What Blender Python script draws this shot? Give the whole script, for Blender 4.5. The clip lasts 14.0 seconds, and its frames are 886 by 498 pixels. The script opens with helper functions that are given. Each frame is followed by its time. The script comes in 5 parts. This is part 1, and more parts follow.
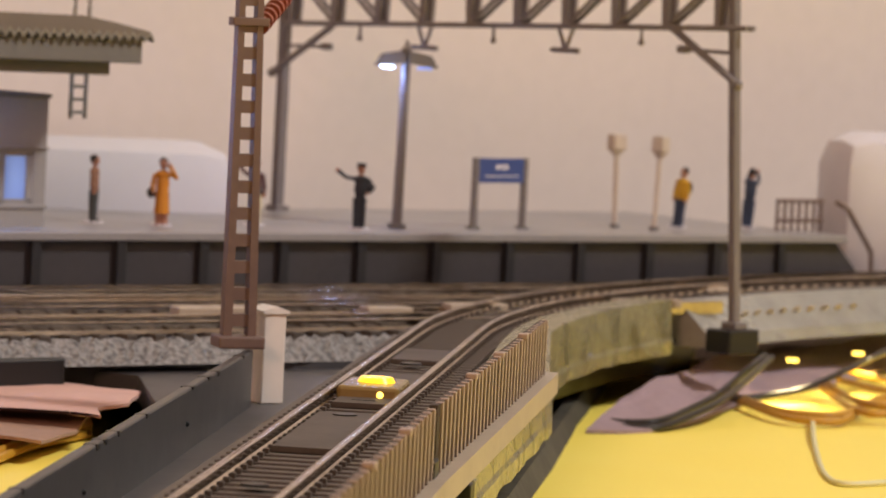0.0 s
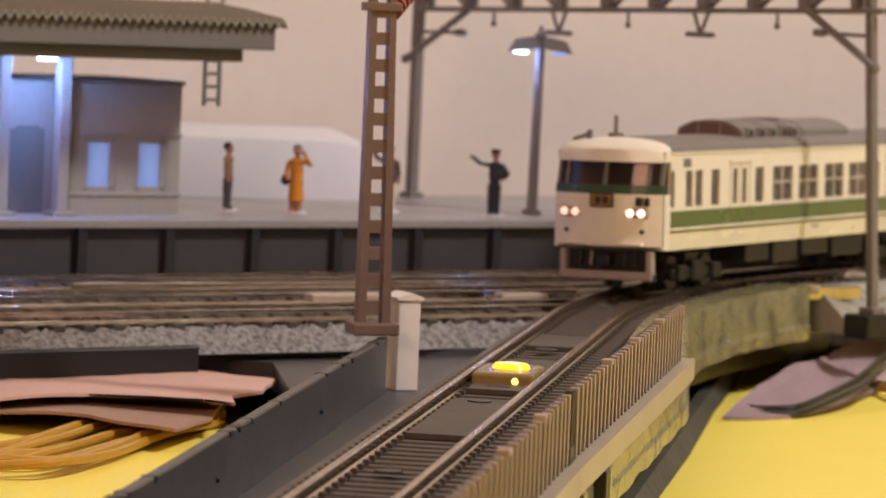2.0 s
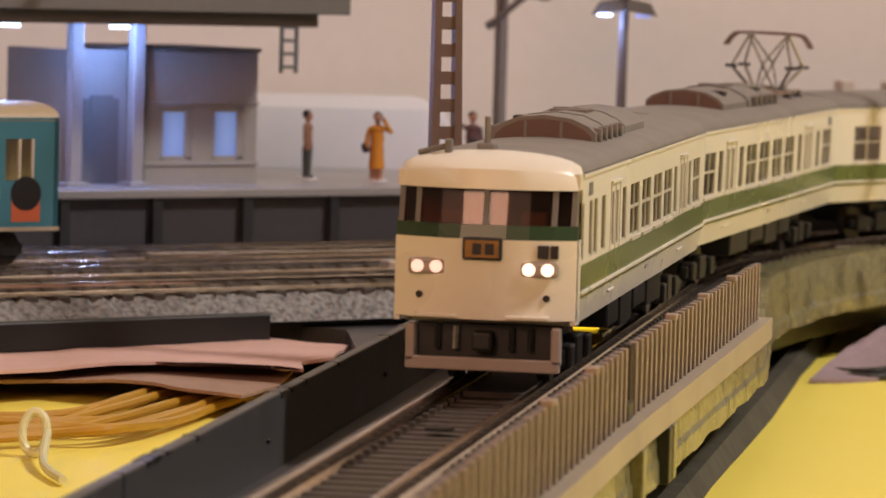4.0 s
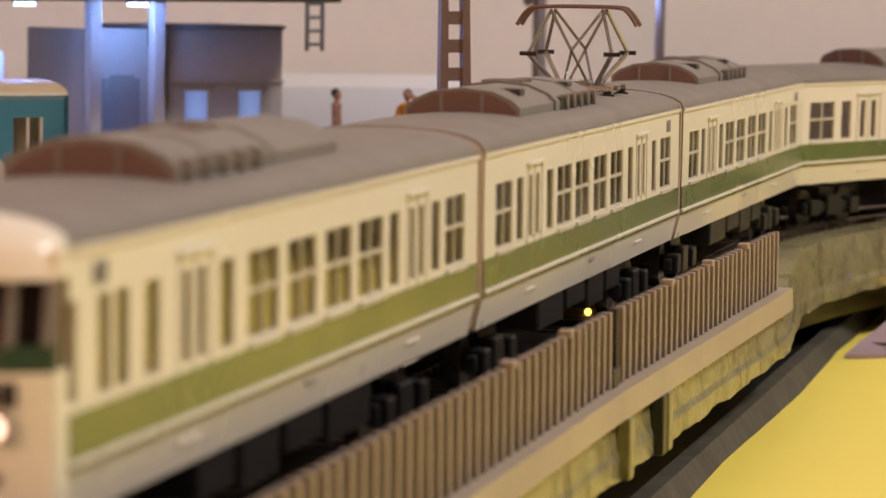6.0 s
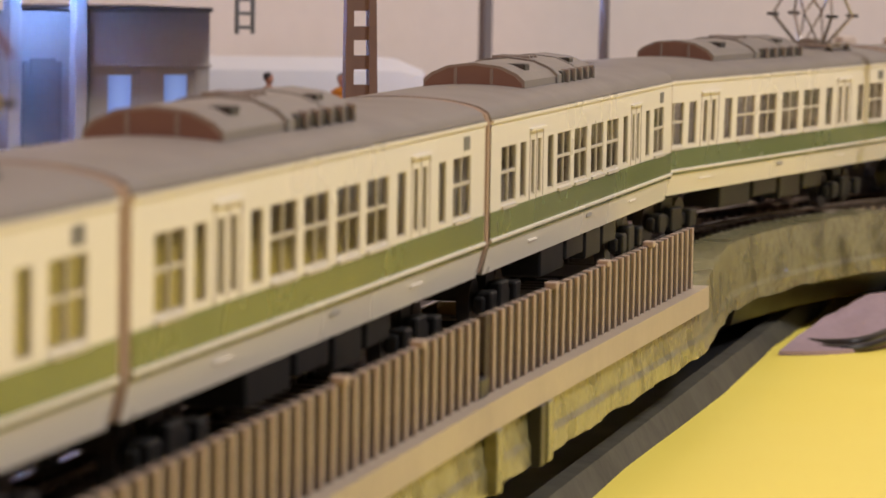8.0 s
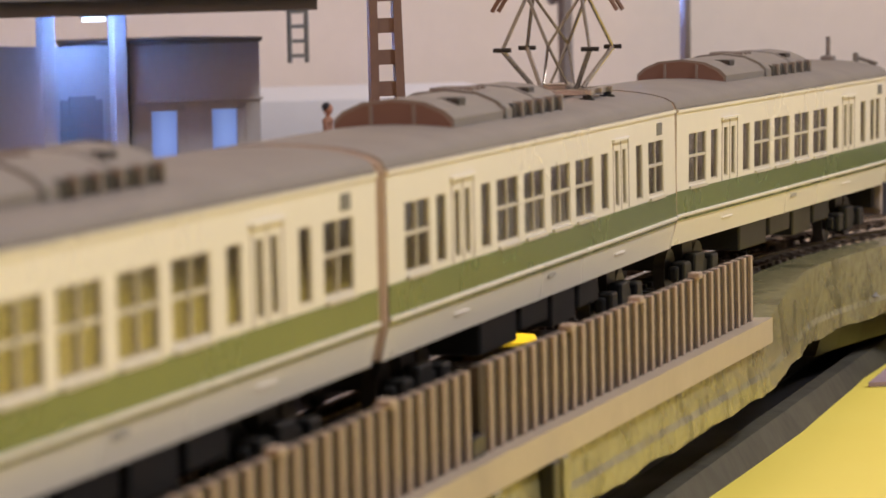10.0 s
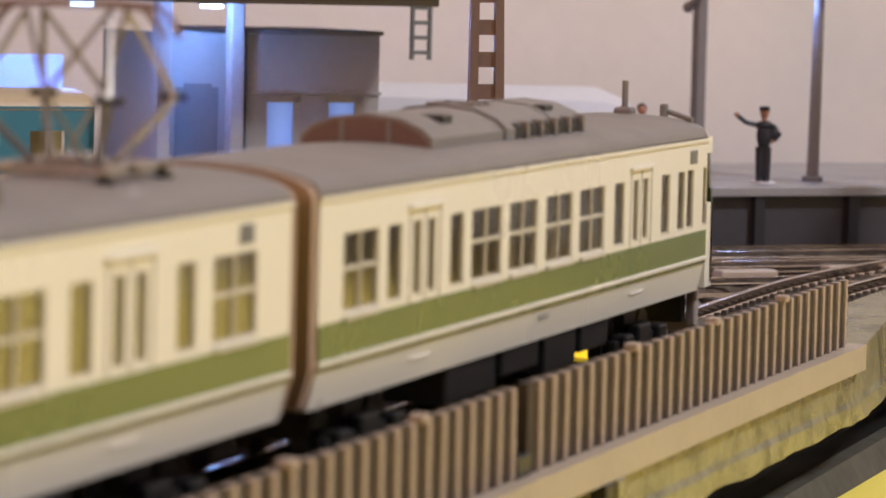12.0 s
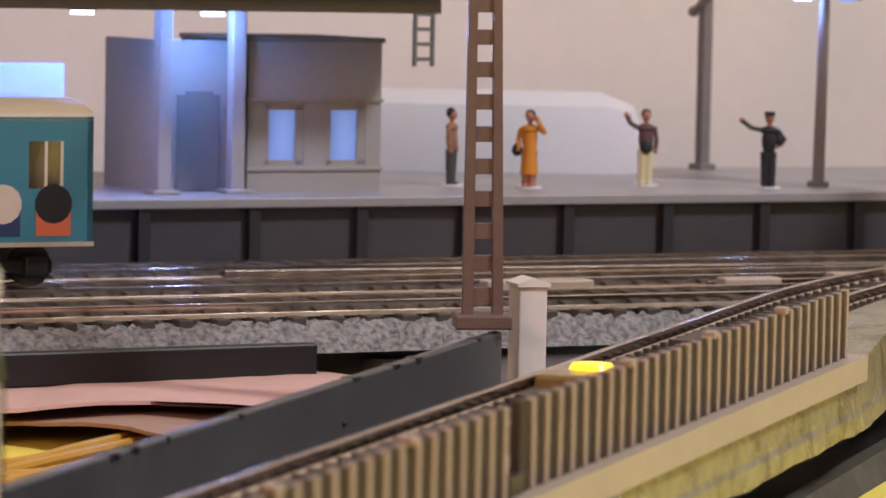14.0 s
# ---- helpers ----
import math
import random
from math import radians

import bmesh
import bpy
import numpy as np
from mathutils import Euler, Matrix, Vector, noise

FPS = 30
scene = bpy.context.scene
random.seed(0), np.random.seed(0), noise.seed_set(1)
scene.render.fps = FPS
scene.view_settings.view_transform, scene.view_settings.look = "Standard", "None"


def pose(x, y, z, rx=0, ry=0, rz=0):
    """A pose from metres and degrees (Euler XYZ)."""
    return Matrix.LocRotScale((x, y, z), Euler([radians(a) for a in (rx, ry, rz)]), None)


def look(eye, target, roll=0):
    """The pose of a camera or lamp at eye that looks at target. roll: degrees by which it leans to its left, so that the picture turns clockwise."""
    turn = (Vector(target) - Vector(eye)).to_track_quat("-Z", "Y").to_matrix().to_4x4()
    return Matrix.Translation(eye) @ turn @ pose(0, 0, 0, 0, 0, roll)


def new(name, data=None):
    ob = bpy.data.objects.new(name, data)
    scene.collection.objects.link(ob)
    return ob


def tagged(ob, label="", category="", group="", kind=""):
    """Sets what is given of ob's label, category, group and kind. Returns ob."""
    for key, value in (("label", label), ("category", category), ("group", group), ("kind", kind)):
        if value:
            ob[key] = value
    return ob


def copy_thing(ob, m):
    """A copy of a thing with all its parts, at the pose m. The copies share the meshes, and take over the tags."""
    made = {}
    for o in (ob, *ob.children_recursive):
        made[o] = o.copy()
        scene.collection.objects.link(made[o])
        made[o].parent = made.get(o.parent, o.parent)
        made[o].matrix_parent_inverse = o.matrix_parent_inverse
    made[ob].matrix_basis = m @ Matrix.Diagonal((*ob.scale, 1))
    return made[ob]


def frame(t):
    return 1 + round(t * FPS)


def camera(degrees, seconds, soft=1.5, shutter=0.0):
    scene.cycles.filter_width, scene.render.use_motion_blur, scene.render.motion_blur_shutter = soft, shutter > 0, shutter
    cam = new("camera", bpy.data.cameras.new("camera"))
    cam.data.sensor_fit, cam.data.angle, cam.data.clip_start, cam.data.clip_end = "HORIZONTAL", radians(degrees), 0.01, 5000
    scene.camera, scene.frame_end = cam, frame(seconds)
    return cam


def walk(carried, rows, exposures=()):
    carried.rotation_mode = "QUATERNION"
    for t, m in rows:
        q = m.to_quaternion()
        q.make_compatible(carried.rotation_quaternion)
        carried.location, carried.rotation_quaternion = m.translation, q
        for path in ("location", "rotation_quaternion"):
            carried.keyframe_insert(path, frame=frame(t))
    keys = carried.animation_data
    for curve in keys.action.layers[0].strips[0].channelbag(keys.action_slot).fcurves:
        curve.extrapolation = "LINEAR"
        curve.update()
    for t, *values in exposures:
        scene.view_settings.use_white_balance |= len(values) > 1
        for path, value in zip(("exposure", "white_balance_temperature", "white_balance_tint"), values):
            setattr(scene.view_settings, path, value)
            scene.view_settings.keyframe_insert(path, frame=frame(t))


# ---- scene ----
SECONDS = 14.0
cam = camera(13.0, SECONDS, soft=1.6)
MM = 0.001


def view(eye, turn):
    """Camera pose from millimetres and (tilt, roll, heading) in degrees."""
    return Matrix.Translation(Vector(eye) * MM) @ pose(0, 0, 0, 0, 0, turn[2]) @ pose(0, 0, 0, turn[0]) @ pose(0, 0, 0, 0, 0, turn[1])


PATH = [
    (0, (-27.03, 2.84, 47.57), (86.487, 2.865, -4.055)),
    (0.5, (-25.85, 3.80, 47.85), (86.535, 2.755, -3.422)),
    (1, (-25.29, 5.47, 46.81), (86.468, 2.772, -2.856)),
    (1.5, (-26.48, 5.01, 46.63), (86.360, 2.715, -2.435)),
    (2, (-26.61, 6.09, 46.99), (86.225, 2.472, -2.055)),
    (2.5, (-25.28, 10.28, 46.05), (86.148, 2.247, -1.710)),
    (3, (-24.18, 11.32, 44.99), (86.043, 1.960, -1.253)),
    (3.2, (-23.17, 10.86, 44.93), (85.987, 1.909, -1.089)),
    (5.5, (-8.77, 30.81, 38.00), (86.006, 0.702, 1.365)),
    (6, (-5.10, 30.77, 38.21), (85.983, 0.661, 1.433)),
    (6.5, (0.53, 31.65, 38.66), (85.926, 0.793, 1.556)),
    (7, (3.21, 36.70, 39.55), (85.809, 1.017, 1.687)),
    (7.5, (5.89, 41.77, 40.44), (85.557, 1.241, 1.684)),
    (8, (10.34, 49.30, 40.21), (85.550, 0.930, 1.850)),
    (8.5, (14.79, 56.86, 39.98), (85.494, 0.624, 2.137)),
    (9, (14.68, 69.42, 37.81), (85.604, 0.317, 2.527)),
    (9.2, (16.56, 74.06, 38.51), (85.773, -0.265, 2.894)),
    (11.5, (34.40, 99.03, 39.07), (85.925, 0.240, 6.970)),
    (12, (35.47, 97.90, 39.56), (85.853, 1.385, 7.192)),
    (12.5, (34.94, 100.69, 39.37), (85.836, 1.327, 7.336)),
    (13, (37.69, 102.86, 39.31), (85.904, 1.402, 7.711)),
    (13.5, (37.89, 105.08, 38.67), (85.990, 1.558, 7.733)),
    (14, (37.29, 100.58, 41.28), (85.778, 1.158, 7.454)),
]
# the picture darkens as the cab nears, then turns slightly cooler
TONE = [(0.0, 0.0, 6450, 10), (2.0, 0.0, 6500, 10), (3.2, -0.08, 6550, 10), (5.5, -0.22, 6650, 10), (6.5, -0.02, 6200, 10), (9.2, -0.02, 6100, 10), (11.5, 0.02, 5700, 10), (14.0, 0.04, 5750, 10)]
walk(cam, [(t, view(e, a)) for t, e, a in PATH], TONE)
cam.data.dof.use_dof = True
cam.data.dof.focus_distance = 0.47
cam.data.dof.aperture_fstop = 88.0

# ---- world and light ----
world = bpy.data.worlds.new("room_air")
world.use_nodes = True
world.node_tree.nodes["Background"].inputs[0].default_value = (1.0, 0.82, 0.66, 1)
world.node_tree.nodes["Background"].inputs[1].default_value = 0.035
scene.world = world


def lamp(name, kind, place, target, energy, color, size=0.1):
    data = bpy.data.lights.new(name, kind)
    data.energy, data.color = energy, color
    if kind == "AREA":
        data.size = size
    else:
        data.shadow_soft_size = size
    ob = new(name, data)
    ob.matrix_world = look(place, target)
    return ob


lamp("room_light", "AREA", (0.78, 0.28, 0.96), (0.0, 0.62, 0.0), 12.6, (1.0, 0.91, 0.85), 0.16)
lamp("second_room_light", "AREA", (-0.36, -0.55, 0.42), (0.0, 0.6, 0.0), 4.7, (1.0, 0.55, 0.37), 0.30)
scene.view_settings.exposure = 0.0

# ---- materials ----


def material(name, color, rough=0.5, metal=0.0, grain=0.0, scale=400.0, bump=0.0, alt=None, emit=0.0, alpha=1.0, spec=0.5, stain=0.0, stain_scale=60.0):
    m = bpy.data.materials.new(name)
    m.use_nodes = True
    nt = m.node_tree
    bsdf = nt.nodes["Principled BSDF"]
    base = (*color, 1)
    bsdf.inputs["Base Color"].default_value = base
    bsdf.inputs["Roughness"].default_value = rough
    bsdf.inputs["Metallic"].default_value = metal
    bsdf.inputs["Specular IOR Level"].default_value = spec
    if emit:
        bsdf.inputs["Emission Color"].default_value = base
        bsdf.inputs["Emission Strength"].default_value = emit
    if alpha < 1:
        bsdf.inputs["Alpha"].default_value = alpha
    if grain or bump or stain:
        co = nt.nodes.new("ShaderNodeTexCoord")
        fine = nt.nodes.new("ShaderNodeTexNoise")
        fine.inputs["Scale"].default_value = scale
        fine.inputs["Detail"].default_value = 6
        nt.links.new(co.outputs["Object"], fine.inputs["Vector"])
        broad = nt.nodes.new("ShaderNodeTexNoise")
        broad.inputs["Scale"].default_value = stain_scale
        broad.inputs["Detail"].default_value = 4
        nt.links.new(co.outputs["Object"], broad.inputs["Vector"])
        other = alt or tuple(c * 0.45 for c in color)
        mix = nt.nodes.new("ShaderNodeMix")
        mix.data_type = "RGBA"
        mix.inputs["A"].default_value = base
        mix.inputs["B"].default_value = (*other, 1)
        a = nt.nodes.new("ShaderNodeMapRange")
        a.inputs["From Min"].default_value, a.inputs["From Max"].default_value = 0.4, 0.7
        a.inputs["To Max"].default_value = grain
        nt.links.new(fine.outputs["Fac"], a.inputs["Value"])
        b = nt.nodes.new("ShaderNodeMapRange")
        b.inputs["From Min"].default_value, b.inputs["From Max"].default_value = 0.45, 0.7
        b.inputs["To Max"].default_value = stain
        nt.links.new(broad.outputs["Fac"], b.inputs["Value"])
        add = nt.nodes.new("ShaderNodeMath")
        add.use_clamp = True
        nt.links.new(a.outputs["Result"], add.inputs[0])
        nt.links.new(b.outputs["Result"], add.inputs[1])
        nt.links.new(add.outputs[0], mix.inputs["Factor"])
        nt.links.new(mix.outputs["Result"], bsdf.inputs["Base Color"])
        r = nt.nodes.new("ShaderNodeMapRange")
        r.inputs["To Min"].default_value, r.inputs["To Max"].default_value = max(rough - 0.12, 0.03), min(rough + 0.12, 1)
        nt.links.new(broad.outputs["Fac"], r.inputs["Value"])
        nt.links.new(r.outputs["Result"], bsdf.inputs["Roughness"])
        if bump:
            bp = nt.nodes.new("ShaderNodeBump")
            bp.inputs["Strength"].default_value = bump
            bp.inputs["Distance"].default_value = 0.0006
            nt.links.new(fine.outputs["Fac"], bp.inputs["Height"])
            nt.links.new(bp.outputs["Normal"], bsdf.inputs["Normal"])
    return m


PLASTER = material("wall_plaster", (0.74, 0.68, 0.64), 0.9, grain=0.06, scale=250, bump=0.15, stain=0.05, stain_scale=9)
CEILING = material("ceiling_paint", (0.78, 0.74, 0.70), 0.9, grain=0.05, scale=60)
CARPET = material("floor_carpet", (0.22, 0.18, 0.15), 0.95, grain=0.4, scale=700)
YELLOW = material("yellow_sheet", (0.96, 0.81, 0.14), 0.5, grain=0.03, scale=90, stain=0.16, stain_scale=14, alt=(0.93, 0.73, 0.11), bump=0.05)
BOARD = material("grey_board", (0.066, 0.064, 0.07), 0.42, grain=0.25, scale=900, stain=0.3, stain_scale=40, alt=(0.045, 0.045, 0.05))
DARKWALL = material("dark_grey_plastic", (0.055, 0.055, 0.058), 0.38, grain=0.2, scale=600, stain=0.35, stain_scale=55, alt=(0.10, 0.10, 0.10))
PLAT_TOP = material("platform_top_plastic", (0.29, 0.28, 0.29), 0.4, grain=0.12, scale=900, stain=0.12)
PLAT_SIDE = material("platform_side_plastic", (0.055, 0.053, 0.06), 0.4, grain=0.15, scale=700, stain=0.2)
PLAT_DARK = material("platform_pillar_plastic", (0.02, 0.02, 0.024), 0.5, grain=0.15, scale=700)
BEIGE = material("beige_fence_plastic", (0.38, 0.295, 0.245), 0.5, grain=0.15, scale=900, stain=0.12)
# fence panel colour, darkened to hold the shade between the ribs
BEIGE_SHADED = material("fence_recess_shade", (0.042, 0.028, 0.021), 0.7, grain=0.2, scale=900)
BEAM = material("tan_beam_plastic", (0.42, 0.35, 0.27), 0.45, grain=0.1, scale=700, stain=0.15)
GIRDER = material("worn_olive_girder", (0.25, 0.23, 0.12), 0.26, grain=0.4, scale=700, stain=0.8, stain_scale=150, alt=(0.06, 0.055, 0.025), bump=0.35)
GIRDER_GREY = material("grey_track_side", (0.30, 0.30, 0.28), 0.3, grain=0.2, scale=600, stain=0.35, stain_scale=90)
FOOT = material("dark_foot_beam", (0.065, 0.062, 0.048), 0.6, grain=0.5, scale=300, stain=0.5, stain_scale=90, bump=0.4)
BLACK = material("black_plastic", (0.012, 0.012, 0.013), 0.4, grain=0.2, scale=600)
SLEEPER = material("sleeper_plastic", (0.075, 0.060, 0.049), 0.6, grain=0.35, scale=900, stain=0.3)
DECK = material("track_deck_plastic", (0.10, 0.082, 0.066), 0.6, grain=0.3, scale=900, stain=0.3)
RAIL = material("nickel_rail", (0.66, 0.57, 0.48), 0.2, 1.0, grain=0.3, scale=300, stain=0.4, stain_scale=70, alt=(0.20, 0.15, 0.11))
BALLAST = material("grey_ballast", (0.29, 0.285, 0.285), 0.85, grain=0.85, scale=1100, bump=1.0, alt=(0.05, 0.05, 0.055))
STEEL = material("gantry_grey_paint", (0.185, 0.165, 0.165), 0.5, grain=0.12, scale=700)
MAST = material("brown_mast_plastic", (0.17, 0.115, 0.10), 0.5, grain=0.18, scale=700, stain=0.2)
RUST = material("red_brown_insulator", (0.30, 0.07, 0.035), 0.4)
WHITEBOX = material("white_post_plastic", (0.80, 0.75, 0.70), 0.45, grain=0.06, scale=500)
WHITE = material("white_foam", (0.66, 0.64, 0.68), 0.7, grain=0.04, scale=300)
PAPER = material("pink_cardboard", (0.62, 0.40, 0.35), 0.8, grain=0.12, scale=500, stain=0.15)
PAPER_BROWN = material("brown_cardboard", (0.36, 0.23, 0.17), 0.85, grain=0.2, scale=600, stain=0.2)
CLOTH = material("mauve_cloth", (0.34, 0.25, 0.28), 0.9, grain=0.2, scale=900, stain=0.2)
STATION = material("station_grey_plastic", (0.30, 0.29, 0.28), 0.6, grain=0.08, scale=700, stain=0.08)
STATION_DARK = material("station_dark_plastic", (0.17, 0.165, 0.16), 0.6, grain=0.1, scale=700)
ROOF_TIN = material("canopy_roof_plastic", (0.24, 0.225, 0.19), 0.6, grain=0.12, scale=700)
LEDGLOW = material("blue_white_led", (0.60, 0.78, 1.0), 0.4, emit=6.0)
WINGLOW = material("lit_window", (0.28, 0.42, 1.0), 0.4, emit=0.7)
PANELGLOW = material("lit_panel", (0.42, 0.55, 1.0), 0.4, emit=0.55)
CREAM = material("cream_car_paint", (0.80, 0.755, 0.66), 0.27, grain=0.03, scale=500, stain=0.04, stain_scale=25)
PEACH = CREAM
GREEN = material("green_car_stripe", (0.115, 0.155, 0.043), 0.25, grain=0.05, scale=500)
ROOF = material("car_roof_grey", (0.20, 0.18, 0.168), 0.5, grain=0.08, scale=700, stain=0.1)
ROOF_BROWN = material("air_conditioner_end_brown", (0.15, 0.085, 0.068), 0.55, grain=0.1, scale=700)
GANGWAY = material("gangway_tan_rubber", (0.36, 0.25, 0.18), 0.6, grain=0.12, scale=700)
UNDER = material("underfloor_black", (0.007, 0.0068, 0.0068), 0.5, grain=0.2, scale=700)
WHEEL = material("blackened_wheel_metal", (0.045, 0.04, 0.037), 0.35, 0.5, grain=0.3, scale=700)
SKIRT = material("car_skirt_grey", (0.36, 0.30, 0.27), 0.45, grain=0.08, scale=600)
FRAME = material("window_frame_silver", (0.62, 0.58, 0.50), 0.35, 0.2)
SEAT = material("seat_brown", (0.46, 0.38, 0.24), 0.8, grain=0.2, scale=500)
CABIN = material("cab_wall_brown", (0.26, 0.14, 0.09), 0.7, grain=0.1, scale=500)
PANTO = material("pantograph_metal", (0.44, 0.41, 0.38), 0.24, 0.85, grain=0.2, scale=900)
FACE_GREEN = material("dark_green_face_band", (0.03, 0.06, 0.028), 0.3, grain=0.05, scale=500)
HEADLIGHT = material("headlight_lamp", (1.0, 0.68, 0.50), 0.3, emit=2.6)
HEAD_DIM = material("headlight_lens", (1.0, 0.62, 0.50), 0.3, emit=1.1)
ROLLSIGN = material("destination_roll_orange", (0.33, 0.16, 0.03), 0.4, grain=0.4, scale=900, alt=(0.08, 0.05, 0.03))
TEAL = material("teal_car_paint", (0.055, 0.19, 0.26), 0.35, grain=0.04, scale=500)
TEAL_ROOF = material("sand_car_roof", (0.42, 0.34, 0.22), 0.5, grain=0.1, scale=500)
ORANGE = material("orange_wrap_print", (0.55, 0.13, 0.06), 0.5)
NAVY = material("navy_print", (0.02, 0.035, 0.10), 0.5)
BLUE = material("sign_blue", (0.04, 0.075, 0.26), 0.4, grain=0.05, scale=500)
INK = material("ink", (0.012, 0.012, 0.015), 0.5)
PINK = material("pink_print", (0.62, 0.16, 0.50), 0.5)
RED = material("red_print", (0.62, 0.06, 0.07), 0.5)
PALE = material("pale_print", (0.72, 0.70, 0.76), 0.5)
AMBER = material("amber_led_cap", (1.0, 0.62, 0.02), 0.25, emit=1.3)
AMBER_DOT = material("amber_led_dot", (1.0, 0.66, 0.10), 0.25, emit=4.0)
SMOKE = material("smoky_brown_plastic", (0.26, 0.18, 0.06), 0.2, grain=0.2, scale=400)
CABLE_Y = material("orange_cable", (0.50, 0.27, 0.03), 0.35, grain=0.1, scale=500)
CABLE_B = material("black_cable", (0.02, 0.017, 0.016), 0.35)
SIGNPOST = material("signal_back_cream", (0.55, 0.47, 0.40), 0.5, grain=0.1, scale=500)
TIE = material("pale_cable_tie", (0.70, 0.68, 0.40), 0.4)


def frosted(name, edge, core, strength):
    """A frosted pane with a lamp close behind its middle."""
    m = bpy.data.materials.new(name)
    m.use_nodes = True
    nt = m.node_tree
    bsdf = nt.nodes["Principled BSDF"]
    bsdf.inputs["Roughness"].default_value = 0.4
    co = nt.nodes.new("ShaderNodeTexCoord")
    mp = nt.nodes.new("ShaderNodeMapping")
    mp.inputs["Location"].default_value = (-0.5, -0.5, -0.30)
    mp.inputs["Scale"].default_value = (1.0, 1.0, 0.55)
    nt.links.new(co.outputs["Generated"], mp.inputs["Vector"])
    ln = nt.nodes.new("ShaderNodeVectorMath")
    ln.operation = "LENGTH"
    nt.links.new(mp.outputs["Vector"], ln.inputs[0])
    rp = nt.nodes.new("ShaderNodeValToRGB")
    rp.color_ramp.interpolation = "EASE"
    rp.color_ramp.elements[0].position, rp.color_ramp.elements[0].color = 0.18, (*core, 1)
    rp.color_ramp.elements[1].position, rp.color_ramp.elements[1].color = 0.66, (*edge, 1)
    nt.links.new(ln.outputs["Value"], rp.inputs["Fac"])
    bsdf.inputs["Base Color"].default_value = (*edge, 1)
    nt.links.new(rp.outputs["Color"], bsdf.inputs["Emission Color"])
    bsdf.inputs["Emission Strength"].default_value = strength
    return m


FROST = frosted("frosted_lit_window", (0.12, 0.17, 0.38), (0.45, 0.62, 1.0), 0.9)


def glass(name, tint, rough=0.05, see=0.35):
    m = bpy.data.materials.new(name)
    m.use_nodes = True
    nt = m.node_tree
    out = nt.nodes["Material Output"]
    nt.nodes.remove(nt.nodes["Principled BSDF"])
    tr = nt.nodes.new("ShaderNodeBsdfTransparent")
    tr.inputs[0].default_value = (*tint, 1)
    gl = nt.nodes.new("ShaderNodeBsdfGlossy")
    gl.inputs["Roughness"].default_value = rough
    mix = nt.nodes.new("ShaderNodeMixShader")
    mix.inputs[0].default_value = see
    nt.links.new(tr.outputs[0], mix.inputs[1])
    nt.links.new(gl.outputs[0], mix.inputs[2])
    nt.links.new(mix.outputs[0], out.inputs[0])
    return m


GLASS = glass("tinted_window_glass", (0.80, 0.76, 0.66), 0.12, 0.34)
WINDSCREEN = glass("windscreen_glass", (0.40, 0.23, 0.16), 0.25, 0.05)

# ---- mesh helpers (all in millimetres) ----


def bx(bm, x0, x1, y0, y1, z0, z1, bevel=0.0, m=None):
    r = bmesh.ops.create_cube(bm, size=1)
    for v in r["verts"]:
        v.co = Vector(((x0 + x1) / 2 + v.co.x * (x1 - x0), (y0 + y1) / 2 + v.co.y * (y1 - y0), (z0 + z1) / 2 + v.co.z * (z1 - z0)))
        if m:
            v.co = m @ v.co
    if bevel:
        edges = list({e for v in r["verts"] for e in v.link_edges})
        bmesh.ops.bevel(bm, geom=edges, offset=bevel, segments=2, affect="EDGES", profile=0.5)


def cyl(bm, a, b, r, n=8, r2=None):
    a, b = Vector(a), Vector(b)
    d = b - a
    m = Matrix.Translation((a + b) / 2) @ d.to_track_quat("Z", "Y").to_matrix().to_4x4()
    bmesh.ops.create_cone(bm, cap_ends=True, segments=n, radius1=r, radius2=r if r2 is None else r2, depth=d.length, matrix=m)


def ball(bm, c, r, stretch=(1, 1, 1), seg=10):
    bmesh.ops.create_uvsphere(bm, u_segments=seg, v_segments=max(seg - 3, 5), radius=r, matrix=Matrix.Translation(c) @ Matrix.Diagonal((*stretch, 1)))


def prism(bm, pts, y0, y1):
    """A profile in x and z, drawn from y0 to y1."""
    a = [bm.verts.new((x, y0, z)) for x, z in pts]
    b = [bm.verts.new((x, y1, z)) for x, z in pts]
    n = len(pts)
    bm.faces.new(a)
    bm.faces.new(b[::-1])
    for i in range(n):
        bm.faces.new((a[i], b[i], b[(i + 1) % n], a[(i + 1) % n]))


def tube(bm, pts, r, n=6):
    rings = []
    for i, p in enumerate(pts):
        p = Vector(p)
        d = (Vector(pts[min(i + 1, len(pts) - 1)]) - Vector(pts[max(i - 1, 0)])).normalized()
        q = d.to_track_quat("Z", "Y").to_matrix()
        rings.append([bm.verts.new(p + q @ Vector((math.cos(k * math.tau / n) * r, math.sin(k * math.tau / n) * r, 0))) for k in range(n)])
    for a, b in zip(rings, rings[1:]):
        for k in range(n):
            bm.faces.new((a[k], a[(k + 1) % n], b[(k + 1) % n], b[k]))
    bm.faces.new(rings[0][::-1])
    bm.faces.new(rings[-1])


def sweep(bm, profile, line):
    """A closed profile (side, z) drawn along a line of (x, y, heading)."""
    rings = []
    for x, y, h in line:
        c, s = math.cos(h), math.sin(h)
        rings.append([bm.verts.new((x + o * c, y - o * s, z)) for o, z in profile])
    n = len(profile)
    for a, b in zip(rings, rings[1:]):
        for k in range(n):
            bm.faces.new((a[k], a[(k + 1) % n], b[(k + 1) % n], b[k]))
    bm.faces.new(rings[0][::-1])
    bm.faces.new(rings[-1])


